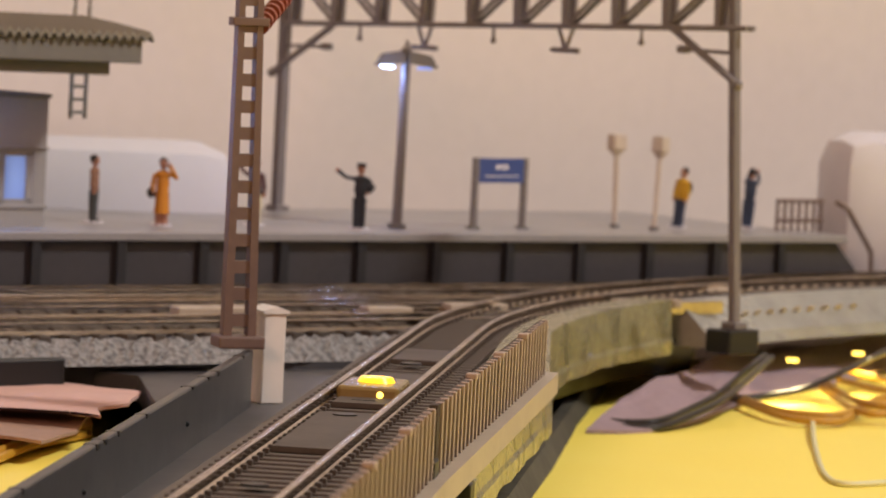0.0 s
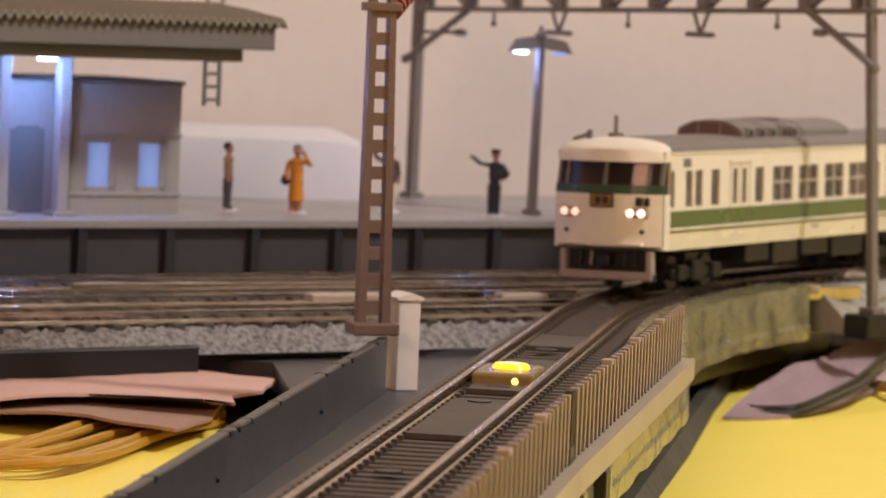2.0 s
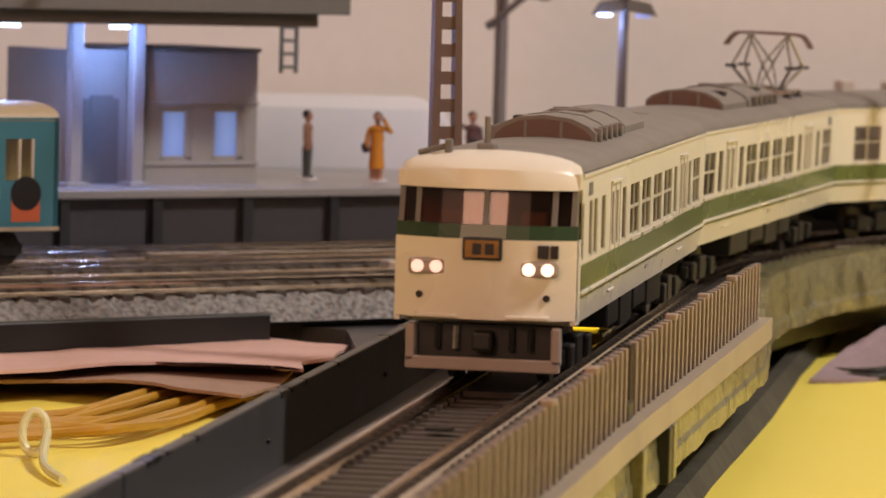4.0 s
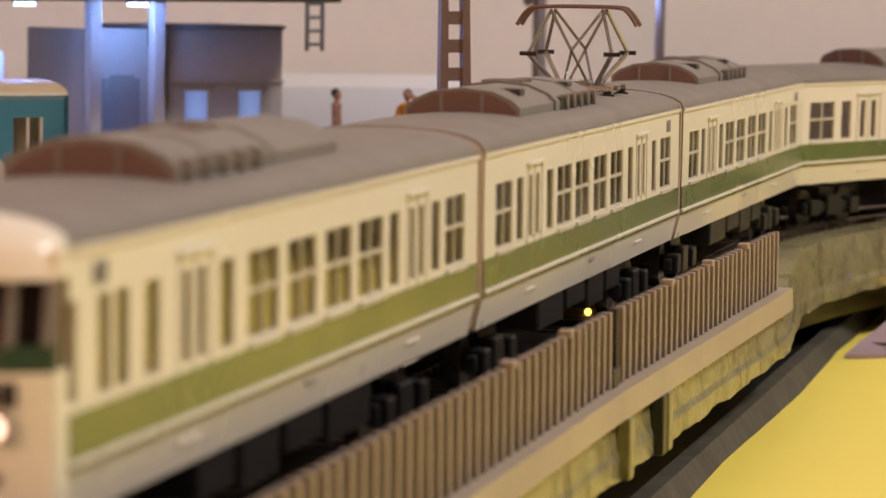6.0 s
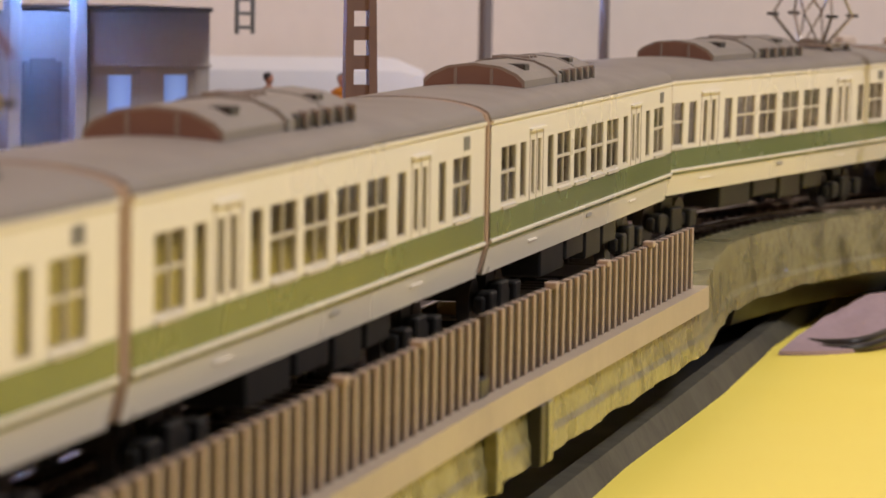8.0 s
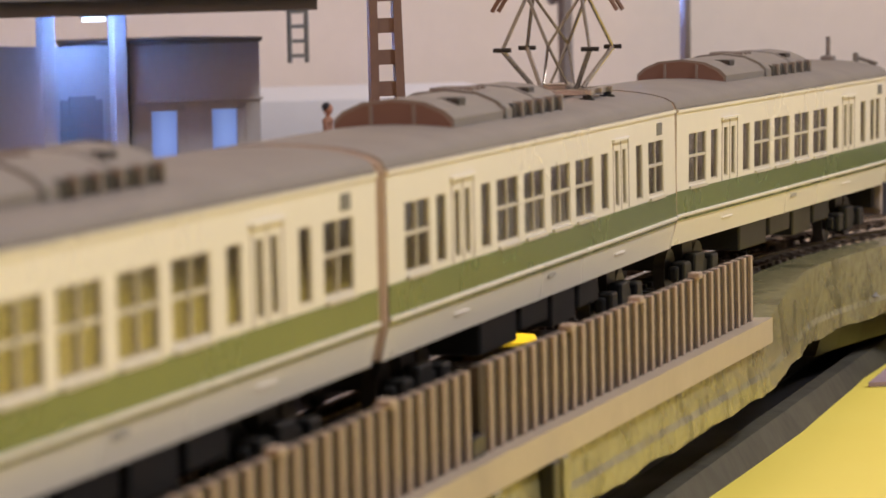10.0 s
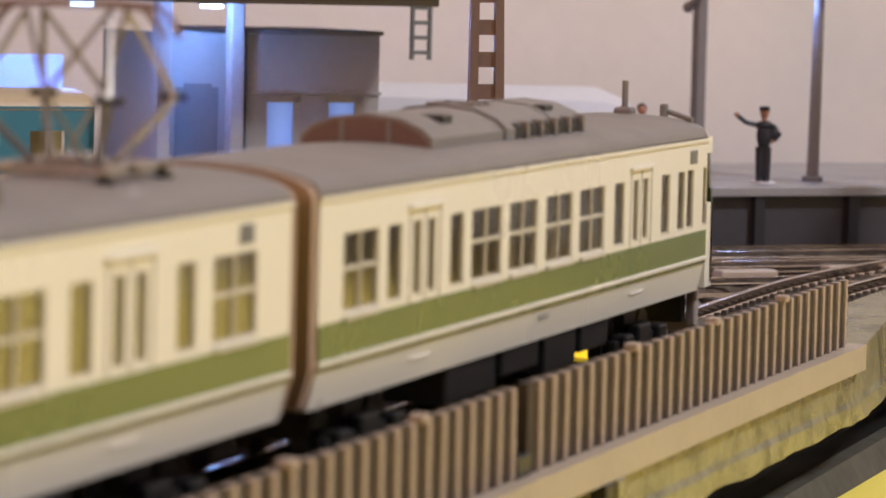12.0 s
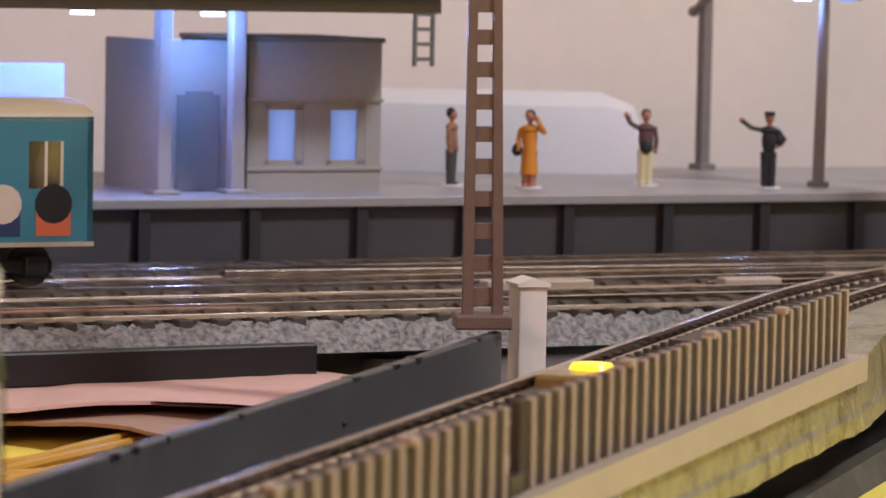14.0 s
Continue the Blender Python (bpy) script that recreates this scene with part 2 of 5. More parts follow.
def smooth_line(pts, steps=8):
    """Points on a soft curve through the given ones."""
    out = []
    p = [Vector(q) for q in pts]
    for i in range(len(p) - 1):
        a, b, c, d = p[max(i - 1, 0)], p[i], p[i + 1], p[min(i + 2, len(p) - 1)]
        for k in range(steps):
            t = k / steps
            out.append(0.5 * (2 * b + (c - a) * t + (2 * a - 5 * b + 4 * c - d) * t * t + (3 * b - a - 3 * c + d) * t ** 3))
    return out + [p[-1]]


def mesh_of(name, bm, mat, shade=False):
    bm.transform(Matrix.Scale(MM, 4))
    bmesh.ops.recalc_face_normals(bm, faces=bm.faces)
    me = bpy.data.meshes.new(name)
    bm.to_mesh(me)
    bm.free()
    me.materials.append(mat)
    if shade:
        me.polygons.foreach_set("use_smooth", [True] * len(me.polygons))
        me.set_sharp_from_angle(angle=radians(40))
    return me


def part(name, bm, mat, parent, label="", shade=False):
    ob = new(name, mesh_of(name, bm, mat, shade))
    ob.parent = parent
    return tagged(ob, label)


def piece(name, me, parent, m=None, label=""):
    ob = new(name, me)
    ob.parent = parent
    if m is not None:
        ob.matrix_basis = m
    return tagged(ob, label)


def thing(name, label, category, m=None, group="", kind=""):
    ob = new(name)
    ob.empty_display_size = 0.01
    if m is not None:
        ob.matrix_world = m
    return tagged(ob, label, category, group, kind)


def solid(name, bm, mat, label, category, m=None, group="", kind="", shade=False):
    ob = new(name, mesh_of(name, bm, mat, shade))
    if m is not None:
        ob.matrix_world = m
    return tagged(ob, label, category, group, kind)


def at(x, y, z=0.0, turn=0.0, lean=0.0, tip=0.0):
    return pose(x * MM, y * MM, z * MM, tip, lean, turn)


def B():
    return bmesh.new()


# ---- plan ----
TOP = 6.3            # platform top above the viaduct rails
BASE = -9.0          # grey layout board
TABLE = -20.0        # yellow sheet
TURN = 34.2          # degrees between the platform and the x axis
CU, SU = math.cos(radians(TURN)), math.sin(radians(TURN))
ORIGIN = (0.0, 711.0)


def station(u, v):
    """Plan point from metres along the platform edge and behind it (millimetres)."""
    return ORIGIN[0] + u * CU - v * SU, ORIGIN[1] + u * SU + v * CU


H0, CURVE_Y, RADIUS, H1 = math.atan(0.172), 602.0, 300.0, radians(90 - TURN)
CURVE_X = -11.0 + 0.172 * (CURVE_Y - 436)
ARC = RADIUS * (H1 - H0)


def line_at(s):
    """The main track: (x, y, heading) at s millimetres past the start of its curve."""
    if s <= 0:
        return CURVE_X + s * math.sin(H0), CURVE_Y + s * math.cos(H0), H0
    a = H0 + min(s, ARC) / RADIUS
    x = CURVE_X + RADIUS * (math.cos(H0) - math.cos(a))
    y = CURVE_Y + RADIUS * (math.sin(a) - math.sin(H0))
    return x + max(s - ARC, 0) * math.sin(a), y + max(s - ARC, 0) * math.cos(a), a


def run(s0, s1, step=10):
    n = max(int(abs(s1 - s0) / step), 1)
    return [line_at(s0 + (s1 - s0) * i / n) for i in range(n + 1)]


def beside(s, o, z=0.0):
    x, y, h = line_at(s)
    return x + o * math.cos(h), y - o * math.sin(h), z

# ---- room ----


def room():
    x0, x1, y0, z0, z1 = -1500, 1500, -2000, -760, 1700
    bm = B()
    bx(bm, x0, x1, y0, 2400, z0 - 40, z0)
    solid("floor", bm, CARPET, "dark brown carpeted room floor under the table", "floor", kind="structure")
    bm = B()
    bx(bm, x0, x1, y0, 2400, z1, z1 + 40)
    solid("ceiling", bm, CEILING, "plain off-white painted room ceiling", "ceiling", kind="structure")
    bm = B()
    wx, wy = station(0, 105)
    bx(bm, -1900, 1900, 0, 60, z0, z1)
    solid("wall_north", bm, PLASTER, "plain pinkish white plaster wall behind the station", "wall", at(wx, wy, 0, TURN * 0.75), kind="structure")
    for name, a, b, c, d in (("wall_west", x0 - 60, x0, y0, 2400), ("wall_east", x1, x1 + 60, y0, 2400), ("wall_south", x0, x1, y0 - 60, y0)):
        bm = B()
        bx(bm, a, b, c, d, z0, z1)
        solid(name, bm, PLASTER, "plain pinkish white plaster room wall", "wall", kind="structure")


def table():
    t = thing("layout_table", "low table covered with a bright yellow sheet", "table", kind="structure")
    bm = B()
    n = 40
    grid = [[bm.verts.new((-500 + 1000 * i / n, -350 + 1130 * j / n, TABLE + 0.9 * noise.noise((i * 0.45, j * 0.45, 3)))) for i in range(n + 1)] for j in range(n + 1)]
    for j in range(n):
        for i in range(n):
            bm.faces.new((grid[j][i], grid[j][i + 1], grid[j + 1][i + 1], grid[j + 1][i]))
    part("yellow_sheet", bm, YELLOW, t, "bright yellow sheet, faintly rumpled", True)
    bm = B()
    bx(bm, -500, 500, -350, 780, TABLE - 30, TABLE - 3)
    part("tabletop", bm, PAPER_BROWN, t)
    for x in (-480, 440):
        for y in (-330, 720):
            bm = B()
            bx(bm, x, x + 40, y, y + 40, -760, TABLE - 30, 3)
            part("leg", bm, PAPER_BROWN, t)


def boards():
    bm = B()
    pts = [station(-420, -77), station(-98, -77), station(-24, -86)] + [beside(s, 9)[:2] for s in range(30, 521, 20)] + [station(420, 150), station(-420, 150)]
    top = [bm.verts.new((x, y, BASE + 0.6)) for x, y in pts]
    low = [bm.verts.new((x, y, BASE - 3.4)) for x, y in pts]
    bm.faces.new(top)
    bm.faces.new(low[::-1])
    for i in range(len(pts)):
        bm.faces.new((top[i], low[i], low[(i + 1) % len(pts)], top[(i + 1) % len(pts)]))
    solid("ground", bm, BOARD, "dark grey plastic layout board under the station tracks", "ground", kind="structure")
    # grey deck beside the viaduct track
    bm = B()
    pts = [beside(s, o) for s, o in ((-330, -10), (60, -10), (110, -22), (40, -62), (-18, -54), (-22, -45), (-62, -35), (-330, -33))]
    top = [bm.verts.new((x, y, -9.6)) for x, y, _ in pts]
    low = [bm.verts.new((x, y, -13.5)) for x, y, _ in pts]
    bm.faces.new(top)
    bm.faces.new(low[::-1])
    for i in range(len(pts)):
        bm.faces.new((top[i], low[i], low[(i + 1) % len(pts)], top[(i + 1) % len(pts)]))
    solid("viaduct_deck", bm, BOARD, "dark grey plastic deck beside the elevated track", "deck", kind="structure")


# ---- tracks ----
GAUGE = 4.5


RAIL_Z = -1.0        # rail heads of the elevated track


def rail_profile(o, z):
    return [(o - 0.75, z - 1.9), (o + 0.75, z - 1.9), (o + 0.22, z - 1.3), (o + 0.45, z - 0.5), (o + 0.45, z - 0.08), (o + 0.3, z), (o - 0.3, z), (o - 0.45, z - 0.08), (o - 0.45, z - 0.5), (o - 0.22, z - 1.3)]


def main_track():
    t = thing("elevated_track", "elevated single track with nickel rails on grey-brown deck", "track", kind="structure")
    long = run(-900, 520, 12)
    bm = B()
    sweep(bm, [(-11, -4.4), (11, -4.4), (11, -9.0), (-11, -9.0)], long)
    part("deck", bm, DECK, t)
    for o in (-GAUGE - 0.35, GAUGE + 0.35):
        bm = B()
        sweep(bm, rail_profile(o, RAIL_Z), long)
        part("rail", bm, RAIL, t, "tarnished nickel rail", True)
    bm = B()
    bx(bm, -8.2, 8.2, -1.0, 1.0, -4.6, -2.75, 0.15)
    me = mesh_of("sleeper", bm, SLEEPER)
    s = -330.0
    while s < 400:
        x, y, h = line_at(s)
        piece("sleeper", me, t, at(x, y, 0, -math.degrees(h)))
        s += 4.0
    # paired chairs holding each rail foot
    bm = B()
    for o in (-GAUGE - 0.35, GAUGE + 0.35):
        bx(bm, o - 1.35, o - 0.7, -0.55, 0.55, -2.8, -2.2)
        bx(bm, o + 0.7, o + 1.35, -0.55, 0.55, -2.8, -2.2)
    me = mesh_of("rail_chair", bm, SLEEPER)
    s = -230.0
    while s < 230:
        x, y, h = line_at(s)
        piece("rail_chair", me, t, at(x, y, 0, -math.degrees(h)))
        s += 4.0
    # dark inspection plates between the rails
    for s0, s1 in ((-168, -128), (-116, -74), (-52, -33)):
        bm = B()
        sweep(bm, [(-3.5, -2.75), (3.5, -2.75), (3.5, -2.1), (-3.5, -2.1)], run(s0, s1, 6))
        part("plate", bm, SLEEPER, t, "dark brown plate between the rails")
    for s in (-204, -131, -58):
        bm = B()
        cyl(bm, (0, 0, -2.2), (0, 0, -1.95), 1.5, 16)
        x, y, h = line_at(s)
        part("rail_fixing", bm, BLACK, t, "round dark screw head").matrix_basis = at(x, y, 0, -math.degrees(h))


def side_track(name, v, u0, u1, z):
    u0 = max(u0, -230)
    t = thing(name, "ballasted station track with tarnished nickel rails", "track", at(*station(0, v), 0, TURN), "station tracks", "structure")
    bm = B()
    rng = random.Random(name)
    n = int((u1 - u0) / 1.1)
    rows = []
    for i in range(n + 1):
        x = u0 + (u1 - u0) * i / n
        rows.append([])
        for k in range(29):
            f = k / 28
            o = -13 + 26 * f
            h = BASE + 0.6 + (z - 2.4 - BASE - 0.6) * min(1, min(f, 1 - f) * 26 / 4.5)
            rows[-1].append(bm.verts.new((x, o + rng.uniform(-0.3, 0.3), h + (rng.uniform(-0.6, 0.4) if 0 < k < 28 else 0))))
    for a, b in zip(rows, rows[1:]):
        for k in range(28):
            bm.faces.new((a[k], a[k + 1], b[k + 1], b[k]))
    tagged(part("ballast", bm, BALLAST, t, "coarse grey ballast"), kind="stuff")
    for o in (-GAUGE - 0.35, GAUGE + 0.35):
        bm = B()
        pr = rail_profile(o, z)
        a = [bm.verts.new((u0, q, w)) for q, w in pr]
        b = [bm.verts.new((u1, q, w)) for q, w in pr]
        for k in range(len(pr)):
            bm.faces.new((a[k], b[k], b[(k + 1) % len(pr)], a[(k + 1) % len(pr)]))
        part("rail", bm, RAIL, t, "tarnished nickel rail", True)
    bm = B()
    bx(bm, -1.0, 1.0, -8.2, 8.2, z - 3.2, z - 1.75, 0.15)
    me = mesh_of("sleeper", bm, SLEEPER)
    u = max(u0, -200)
    while u < min(u1, 220):
        piece("sleeper", me, t, at(u, 0))
        u += 5.2


def turnout_bits():
    # point-machine covers and check rails between the tracks
    for u, v, l in ((-8, -57, 12), (35, -52, 14), (70, -30, 13), (-62, -58, 16), (-30, -61, 9)):
        bm = B()
        bx(bm, -l / 2, l / 2, -1.5, 1.5, 0, 1.6, 0.3)
        solid("point_cover", bm, BEAM, "small tan plastic cover beside the points", "track part", at(*station(u, v), -3.4, TURN - 4), "point covers")
    for u, v, l, a in ((10, -54, 90, 5), (-40, -30, 110, -4), (60, -33, 80, 7)):
        bm = B()
        bx(bm, -l / 2, l / 2, -0.45, 0.45, -2.2, 0, 0.1)
        solid("closure_rail", bm, RAIL, "tarnished diagonal closure rail of a turnout", "rail", at(*station(u, v), -2.5, TURN + a), "closure rails")


# ---- viaduct sides ----
FENCE = 16.6


def fence_off(s):
    """Side distance of the fence from the track, widening towards its far end."""
    return FENCE + 2.2 * max(0.0, min(1.0, (s + 190) / 130))


def fence_turn(s):
    return -math.degrees(H0) - (math.degrees(math.atan(2.2 / 130)) if -190 < s < -60 else 0)


def widen(s0, s1, step=10):
    """The track line pushed aside by the fence's widening."""
    n = max(int(abs(s1 - s0) / step), 1)
    out = []
    for i in range(n + 1):
        s = s0 + (s1 - s0) * i / n
        x, y, _ = beside(s, fence_off(s) - FENCE)
        out.append((x, y, line_at(s)[2]))
    return out


def straight(s0, s1, step=10):
    """The straight run of the viaduct, carried on past the start of the curve."""
    n = max(int(abs(s1 - s0) / step), 1)
    return [(CURVE_X + s * math.sin(H0), CURVE_Y + s * math.cos(H0), H0) for s in (s0 + (s1 - s0) * i / n for i in range(n + 1))]


def viaduct():
    t = thing("viaduct_side", "olive and tan viaduct side under the ribbed fence", "viaduct", kind="structure")
    bm = B()
    sweep(bm, [(8.5, -2.3), (FENCE + 1.8, -2.3), (FENCE + 1.8, -5.2), (8.5, -5.2)], widen(-560, -56, 10))
    part("tan_beam", bm, BEAM, t, "smooth tan plastic beam under the fence")
    bm = B()
    count = 212
    rng = random.Random(4)
    rings = []
    for i in range(count + 1):
        pos = -560 + 658 * i / count
        x, y, h = line_at(pos)
        c, s = math.cos(h), math.sin(h)
        near = max(0.0, min(1.0, (pos + 54) / 60))
        out = fence_off(pos) - 4.3 * near
        lift = 1.9 * max(0, min(1, (pos + 54) / 40))
        low = -11.2 + 0.55 * noise.noise((i * 0.23, 7.0, 0.0)) + rng.uniform(-0.1, 0.1)
        prof = [(9.0, -3.6 + lift), (out + 0.4, -3.6 + lift), (out + 0.8, -8.5), (out + 1.05 + 0.25 * noise.noise((i * 0.2, 1.0, 0.0)), -9.2), (out + 1.1 + 0.35 * noise.noise((i * 0.3, 3.0, 0.0)), low), (9.0, low)]
        rings.append([bm.verts.new((x + o * c, y - o * s, z)) for o, z in prof])
    for a, b in zip(rings, rings[1:]):
        for k in range(6):
            bm.faces.new((a[k], a[(k + 1) % 6], b[(k + 1) % 6], b[k]))
    part("girder", bm, GIRDER, t, "scuffed olive girder with a ragged lower edge")
    # black wall and flange added as the shaded void under the girder
    bm = B()
    sweep(bm, [(-10, -9.0), (8, -9.0), (8, -18.8), (14.2, -18.8), (14.2, TABLE - 1), (-10, TABLE - 1)], straight(-560, 100, 10))
    part("shade_wall", bm, BLACK, t, "black inner wall standing in for the shade under the girder")
    bm = B()
    sweep(bm, [(14.3, -17.2), (16.2, -17.4), (18.2, TABLE - 1), (14.3, TABLE - 1)], straight(-560, 128, 10))
    part("foot_beam", bm, FOOT, t, "dull dark grey foot beam along the pier")
    # black block shaped to fill the shadow below the curve
    bm = B()
    sweep(bm, [(-6, -9.0), (13, -9.0), (11, -15.5), (-6, -15.5)], run(30, 118, 10))
    part("curve_shade", bm, BLACK, t, "black block added as the shadow under the curved track")
    for s in (-187, -166, -162):
        x, y, z = beside(s, fence_off(s) + 1.6)
        bm = B()
        bx(bm, -0.9, 0.5, -1.4, 1.4, -11.4, -5.2, 0.2)
        ob = part("bracket", bm, GIRDER if s != -166 else BLACK, t)
        ob.matrix_basis = at(x, y, 0, -math.degrees(H0))
    # grey side past the gantry post
    bm = B()
    sweep(bm, [(10.6, -2.6), (13.5, -2.6), (19.5, -8.4), (20.5, -10.5), (10.6, -10.5)], run(106, 420, 8))
    part("grey_side", bm, GIRDER_GREY, t, "glossy grey sloping track side")
    for k in range(9):
        bm = B()
        bx(bm, -0.12, 0.12, -0.9, 0.9, -1.1, 1.1)
        ob = part("raised_mark", bm, BEAM, t, "small worn raised mark")
        x, y, z = beside(128 + k * 5.5, 16.9)
        ob.matrix_basis = at(x, y, -5.6, -math.degrees(line_at(128 + k * 5.5)[2]), 44)


def fence():
    f = thing("ribbed_fence", "tan plastic fence with upright ribs along the viaduct", "fence")
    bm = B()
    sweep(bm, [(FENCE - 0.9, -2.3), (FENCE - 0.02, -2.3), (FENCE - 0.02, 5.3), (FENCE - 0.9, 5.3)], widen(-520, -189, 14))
    part("panel", bm, BEIGE_SHADED, f, "recessed panel, its dark colour holding the shade between the ribs")
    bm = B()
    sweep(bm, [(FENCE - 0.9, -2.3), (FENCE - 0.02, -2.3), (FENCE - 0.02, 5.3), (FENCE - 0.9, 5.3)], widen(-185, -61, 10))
    part("panel", bm, BEIGE_SHADED, f, "recessed panel, its dark colour holding the shade between the ribs")
    bm = B()
    bx(bm, -0.6, 0.30, -0.5, 0.5, -2.3, 5.4, 0.08)
    me = mesh_of("rib", bm, BEIGE)
    rng = random.Random(8)
    s = -61.0
    while s > -520:
        if not -189 < s < -185:
            x, y, _ = beside(s, fence_off(s))
            piece("rib", me, f, at(x, y, rng.uniform(-0.05, 0.05), fence_turn(s), rng.uniform(-0.5, 0.5)))
        s -= 3.9
    for s in (-92, -122, -152, -215, -245):
        bm = B()
        bx(bm, -0.7, 0.6, -0.9, 0.9, 0, 0.75, 0.15)
        x, y, _ = beside(s, fence_off(s))
        part("cap", bm, BEIGE, f).matrix_basis = at(x, y, 5.15, fence_turn(s))
    bm = B()
    x, y, _ = beside(-187, FENCE)
    bx(bm, -0.6, 0.5, -2.2, 2.2, -2.3, -0.4, 0.2)
    part("clip", bm, BLACK, f, "small black joining clip").matrix_basis = at(x, y, 0, -math.degrees(H0))


def left_wall():
    w = thing("viaduct_parapet", "dark grey plastic parapet plate, scuffed along its top", "parapet")
    a, b = Vector((-16.5, 550, 0)), Vector((-71, 205, 0))
    d = (a - b).normalized()
    ang = math.degrees(math.atan2(d.y, d.x)) - 90
    l = (a - b).length
    for y0, y1 in ((-l, -196), (-195.3, 0)):
        bm = B()
        bx(bm, -1.4, 0, y0, y1, -13.0, -1.6, 0.25)
        part("plate", bm, DARKWALL, w).matrix_basis = at(a.x + 2.2, a.y, 0, ang)
    rng = random.Random(5)
    for k in range(14):
        y = -rng.uniform(5, 190)
        bm = B()
        bx(bm, -1.45, 0.12, y, y + rng.uniform(0.6, 2.2), rng.uniform(-2.3, -1.9), -1.56, 0.05)
        part("chip", bm, BLACK, w, "dark chipped notch").matrix_basis = at(a.x + 2.2, a.y, 0, ang)
    for s in (-60, -132):
        bm = B()
        ball(bm, (0.05, s, -6), 0.35)
        part("pin", bm, BLACK, w).matrix_basis = at(a.x + 2.2, a.y, 0, ang)


# ---- station ----


def platform():
    p = thing("platform", "grey plastic station platform with dark panelled side", "platform", at(*station(0, 0), 0, TURN), kind="structure")
    u0, u1 = -260, 128
    bm = B()
    bx(bm, u0, u1, -6.5, 62, TOP - 1.5, TOP, 0.2)
    part("top", bm, PLAT_TOP, p, "light grey platform surface")
    bm = B()
    bx(bm, u0, u1 - 3, -4.7, 60, BASE, TOP - 1.5)
    part("side", bm, PLAT_SIDE, p, "dark grey recessed platform side")
    bm = B()
    bx(bm, u0, u1, -6.2, -4.3, BASE, BASE + 1.4)
    part("plinth", bm, PLAT_SIDE, p)
    bm = B()
    prism(bm, [(-0.9, BASE), (0.9, BASE), (0.9, TOP - 1.5), (-0.9, TOP - 1.5)], -6.0, -4.6)
    me = mesh_of("pillar", bm, PLAT_DARK)
    u = 6.1 - 15 * 17.45
    while u < u1:
        piece("pillar", me, p, at(u, 0))
        u += 17.45
    bm = B()
    prism(bm, [(0, TOP), (0, BASE), (16, BASE)], -4.5, 60)
    part("end_ramp", bm, PLAT_SIDE, p).matrix_basis = at(u1 - 3, 0)


def railing():
    r = thing("end_railing", "dark metal railing at the platform end", "railing", at(*station(131, 5), TOP, TURN))
    for k in range(7):
        bm = B()
        cyl(bm, (-12 + k * 2, 0, 0), (-12 + k * 2, 0, 6.4), 0.35)
        part("post", bm, MAST, r)
    for z in (2.2, 6.2):
        bm = B()
        cyl(bm, (-12.3, 0, z), (0.5, 0, z), 0.42)
        part("rail", bm, MAST, r)
    bm = B()
    tube(bm, [(1.5, -3, 6.2), (5, -3, 4.6), (12, -3, -4), (12.5, -3, -14)], 0.5)
    part("handrail", bm, MAST, r, "sloping dark handrail")


def building():
    b = thing("station_building", "grey plastic station house with lit windows", "building", at(-48.8, 683, TOP, TURN))
    W, D, H = 22.0, 26.0, 22.6
    # front wall round two openings: dado, lintel, piers
    for name, x0, x1, z0, z1 in (("dado", -W, 0, 0, 4.2), ("lintel", -W, 0, 13.2, H), ("pier", -W, -19.2, 4.2, 13.2), ("pier", -12.8, -9.0, 4.2, 13.2), ("pier", -2.6, 0, 4.2, 13.2)):
        bm = B()
        bx(bm, x0, x1, 0, 1.2, z0, z1)
        part(name, bm, STATION, b, "plain grey plastic wall")
    bm = B()
    bx(bm, -W - 0.3, 0.3, -0.35, 0, 13.6, 14.1, 0.08)
    bx(bm, -W - 0.3, 0.3, -0.35, 0, 3.3, 3.9, 0.08)
    part("string_course", bm, STATION, b, "thin raised band")
    bm = B()
    bx(bm, -1.2, 0, 1.2, D, 0, H)
    part("side_wall", bm, STATION, b)
    bm = B()
    bx(bm, -W, 0, D - 1.2, D, 0, H)
    part("back_wall", bm, STATION, b)
    for a, c in ((-19.2, -12.8), (-9.0, -2.6)):
        bm = B()
        bx(bm, a, c, 0.5, 0.8, 4.2, 13.2)
        w = part("window", bm, STATION, b)
        w.data.materials.clear()
        w.data.materials.append(FROST)
        bm = B()
        for x0, x1, z0, z1 in ((a, a + 0.7, 4.2, 13.2), (c - 1.3, c, 4.2, 13.2), (a, c, 12.4, 13.2), (a, c, 4.2, 4.9)):
            bx(bm, x0, x1, 0.1, 0.6, z0, z1)
        part("frame", bm, STATION, w, "pale grey window frame")
    bm = B()
    bx(bm, -W - 0.4, 0.4, -0.5, D, H, H + 0.7, 0.15)
    part("roof", bm, STATION_DARK, b)
    bm = B()
    bx(bm, -W - 12.5, -W, 5.0, 6.0, 0, H)
    bx(bm, -W - 12.5, -W - 11.6, 5.0, D, 0, H)
    part("recess_wall", bm, STATION, b)
    bm = B()
    bx(bm, -W - 9.5, -W - 2.5, 4.4, 5.0, 0, 14.5, 0.2)
    d = part("door", bm, STATION_DARK, b, "blue-lit grey sliding door")
    bm = B()
    bx(bm, -W - 8.2, -W - 3.8, 4.2, 4.45, 12.2, 15.0)
    part("notice", bm, STATION_DARK, d, "small dark notice plate")
    bm = B()
    prism(bm, [(-W - 0.9, 0.0), (-W, 0.0), (-W, H), (-W - 0.9, H)], 0.4, 5)
    part("edge_trim", bm, STATION_DARK, b)


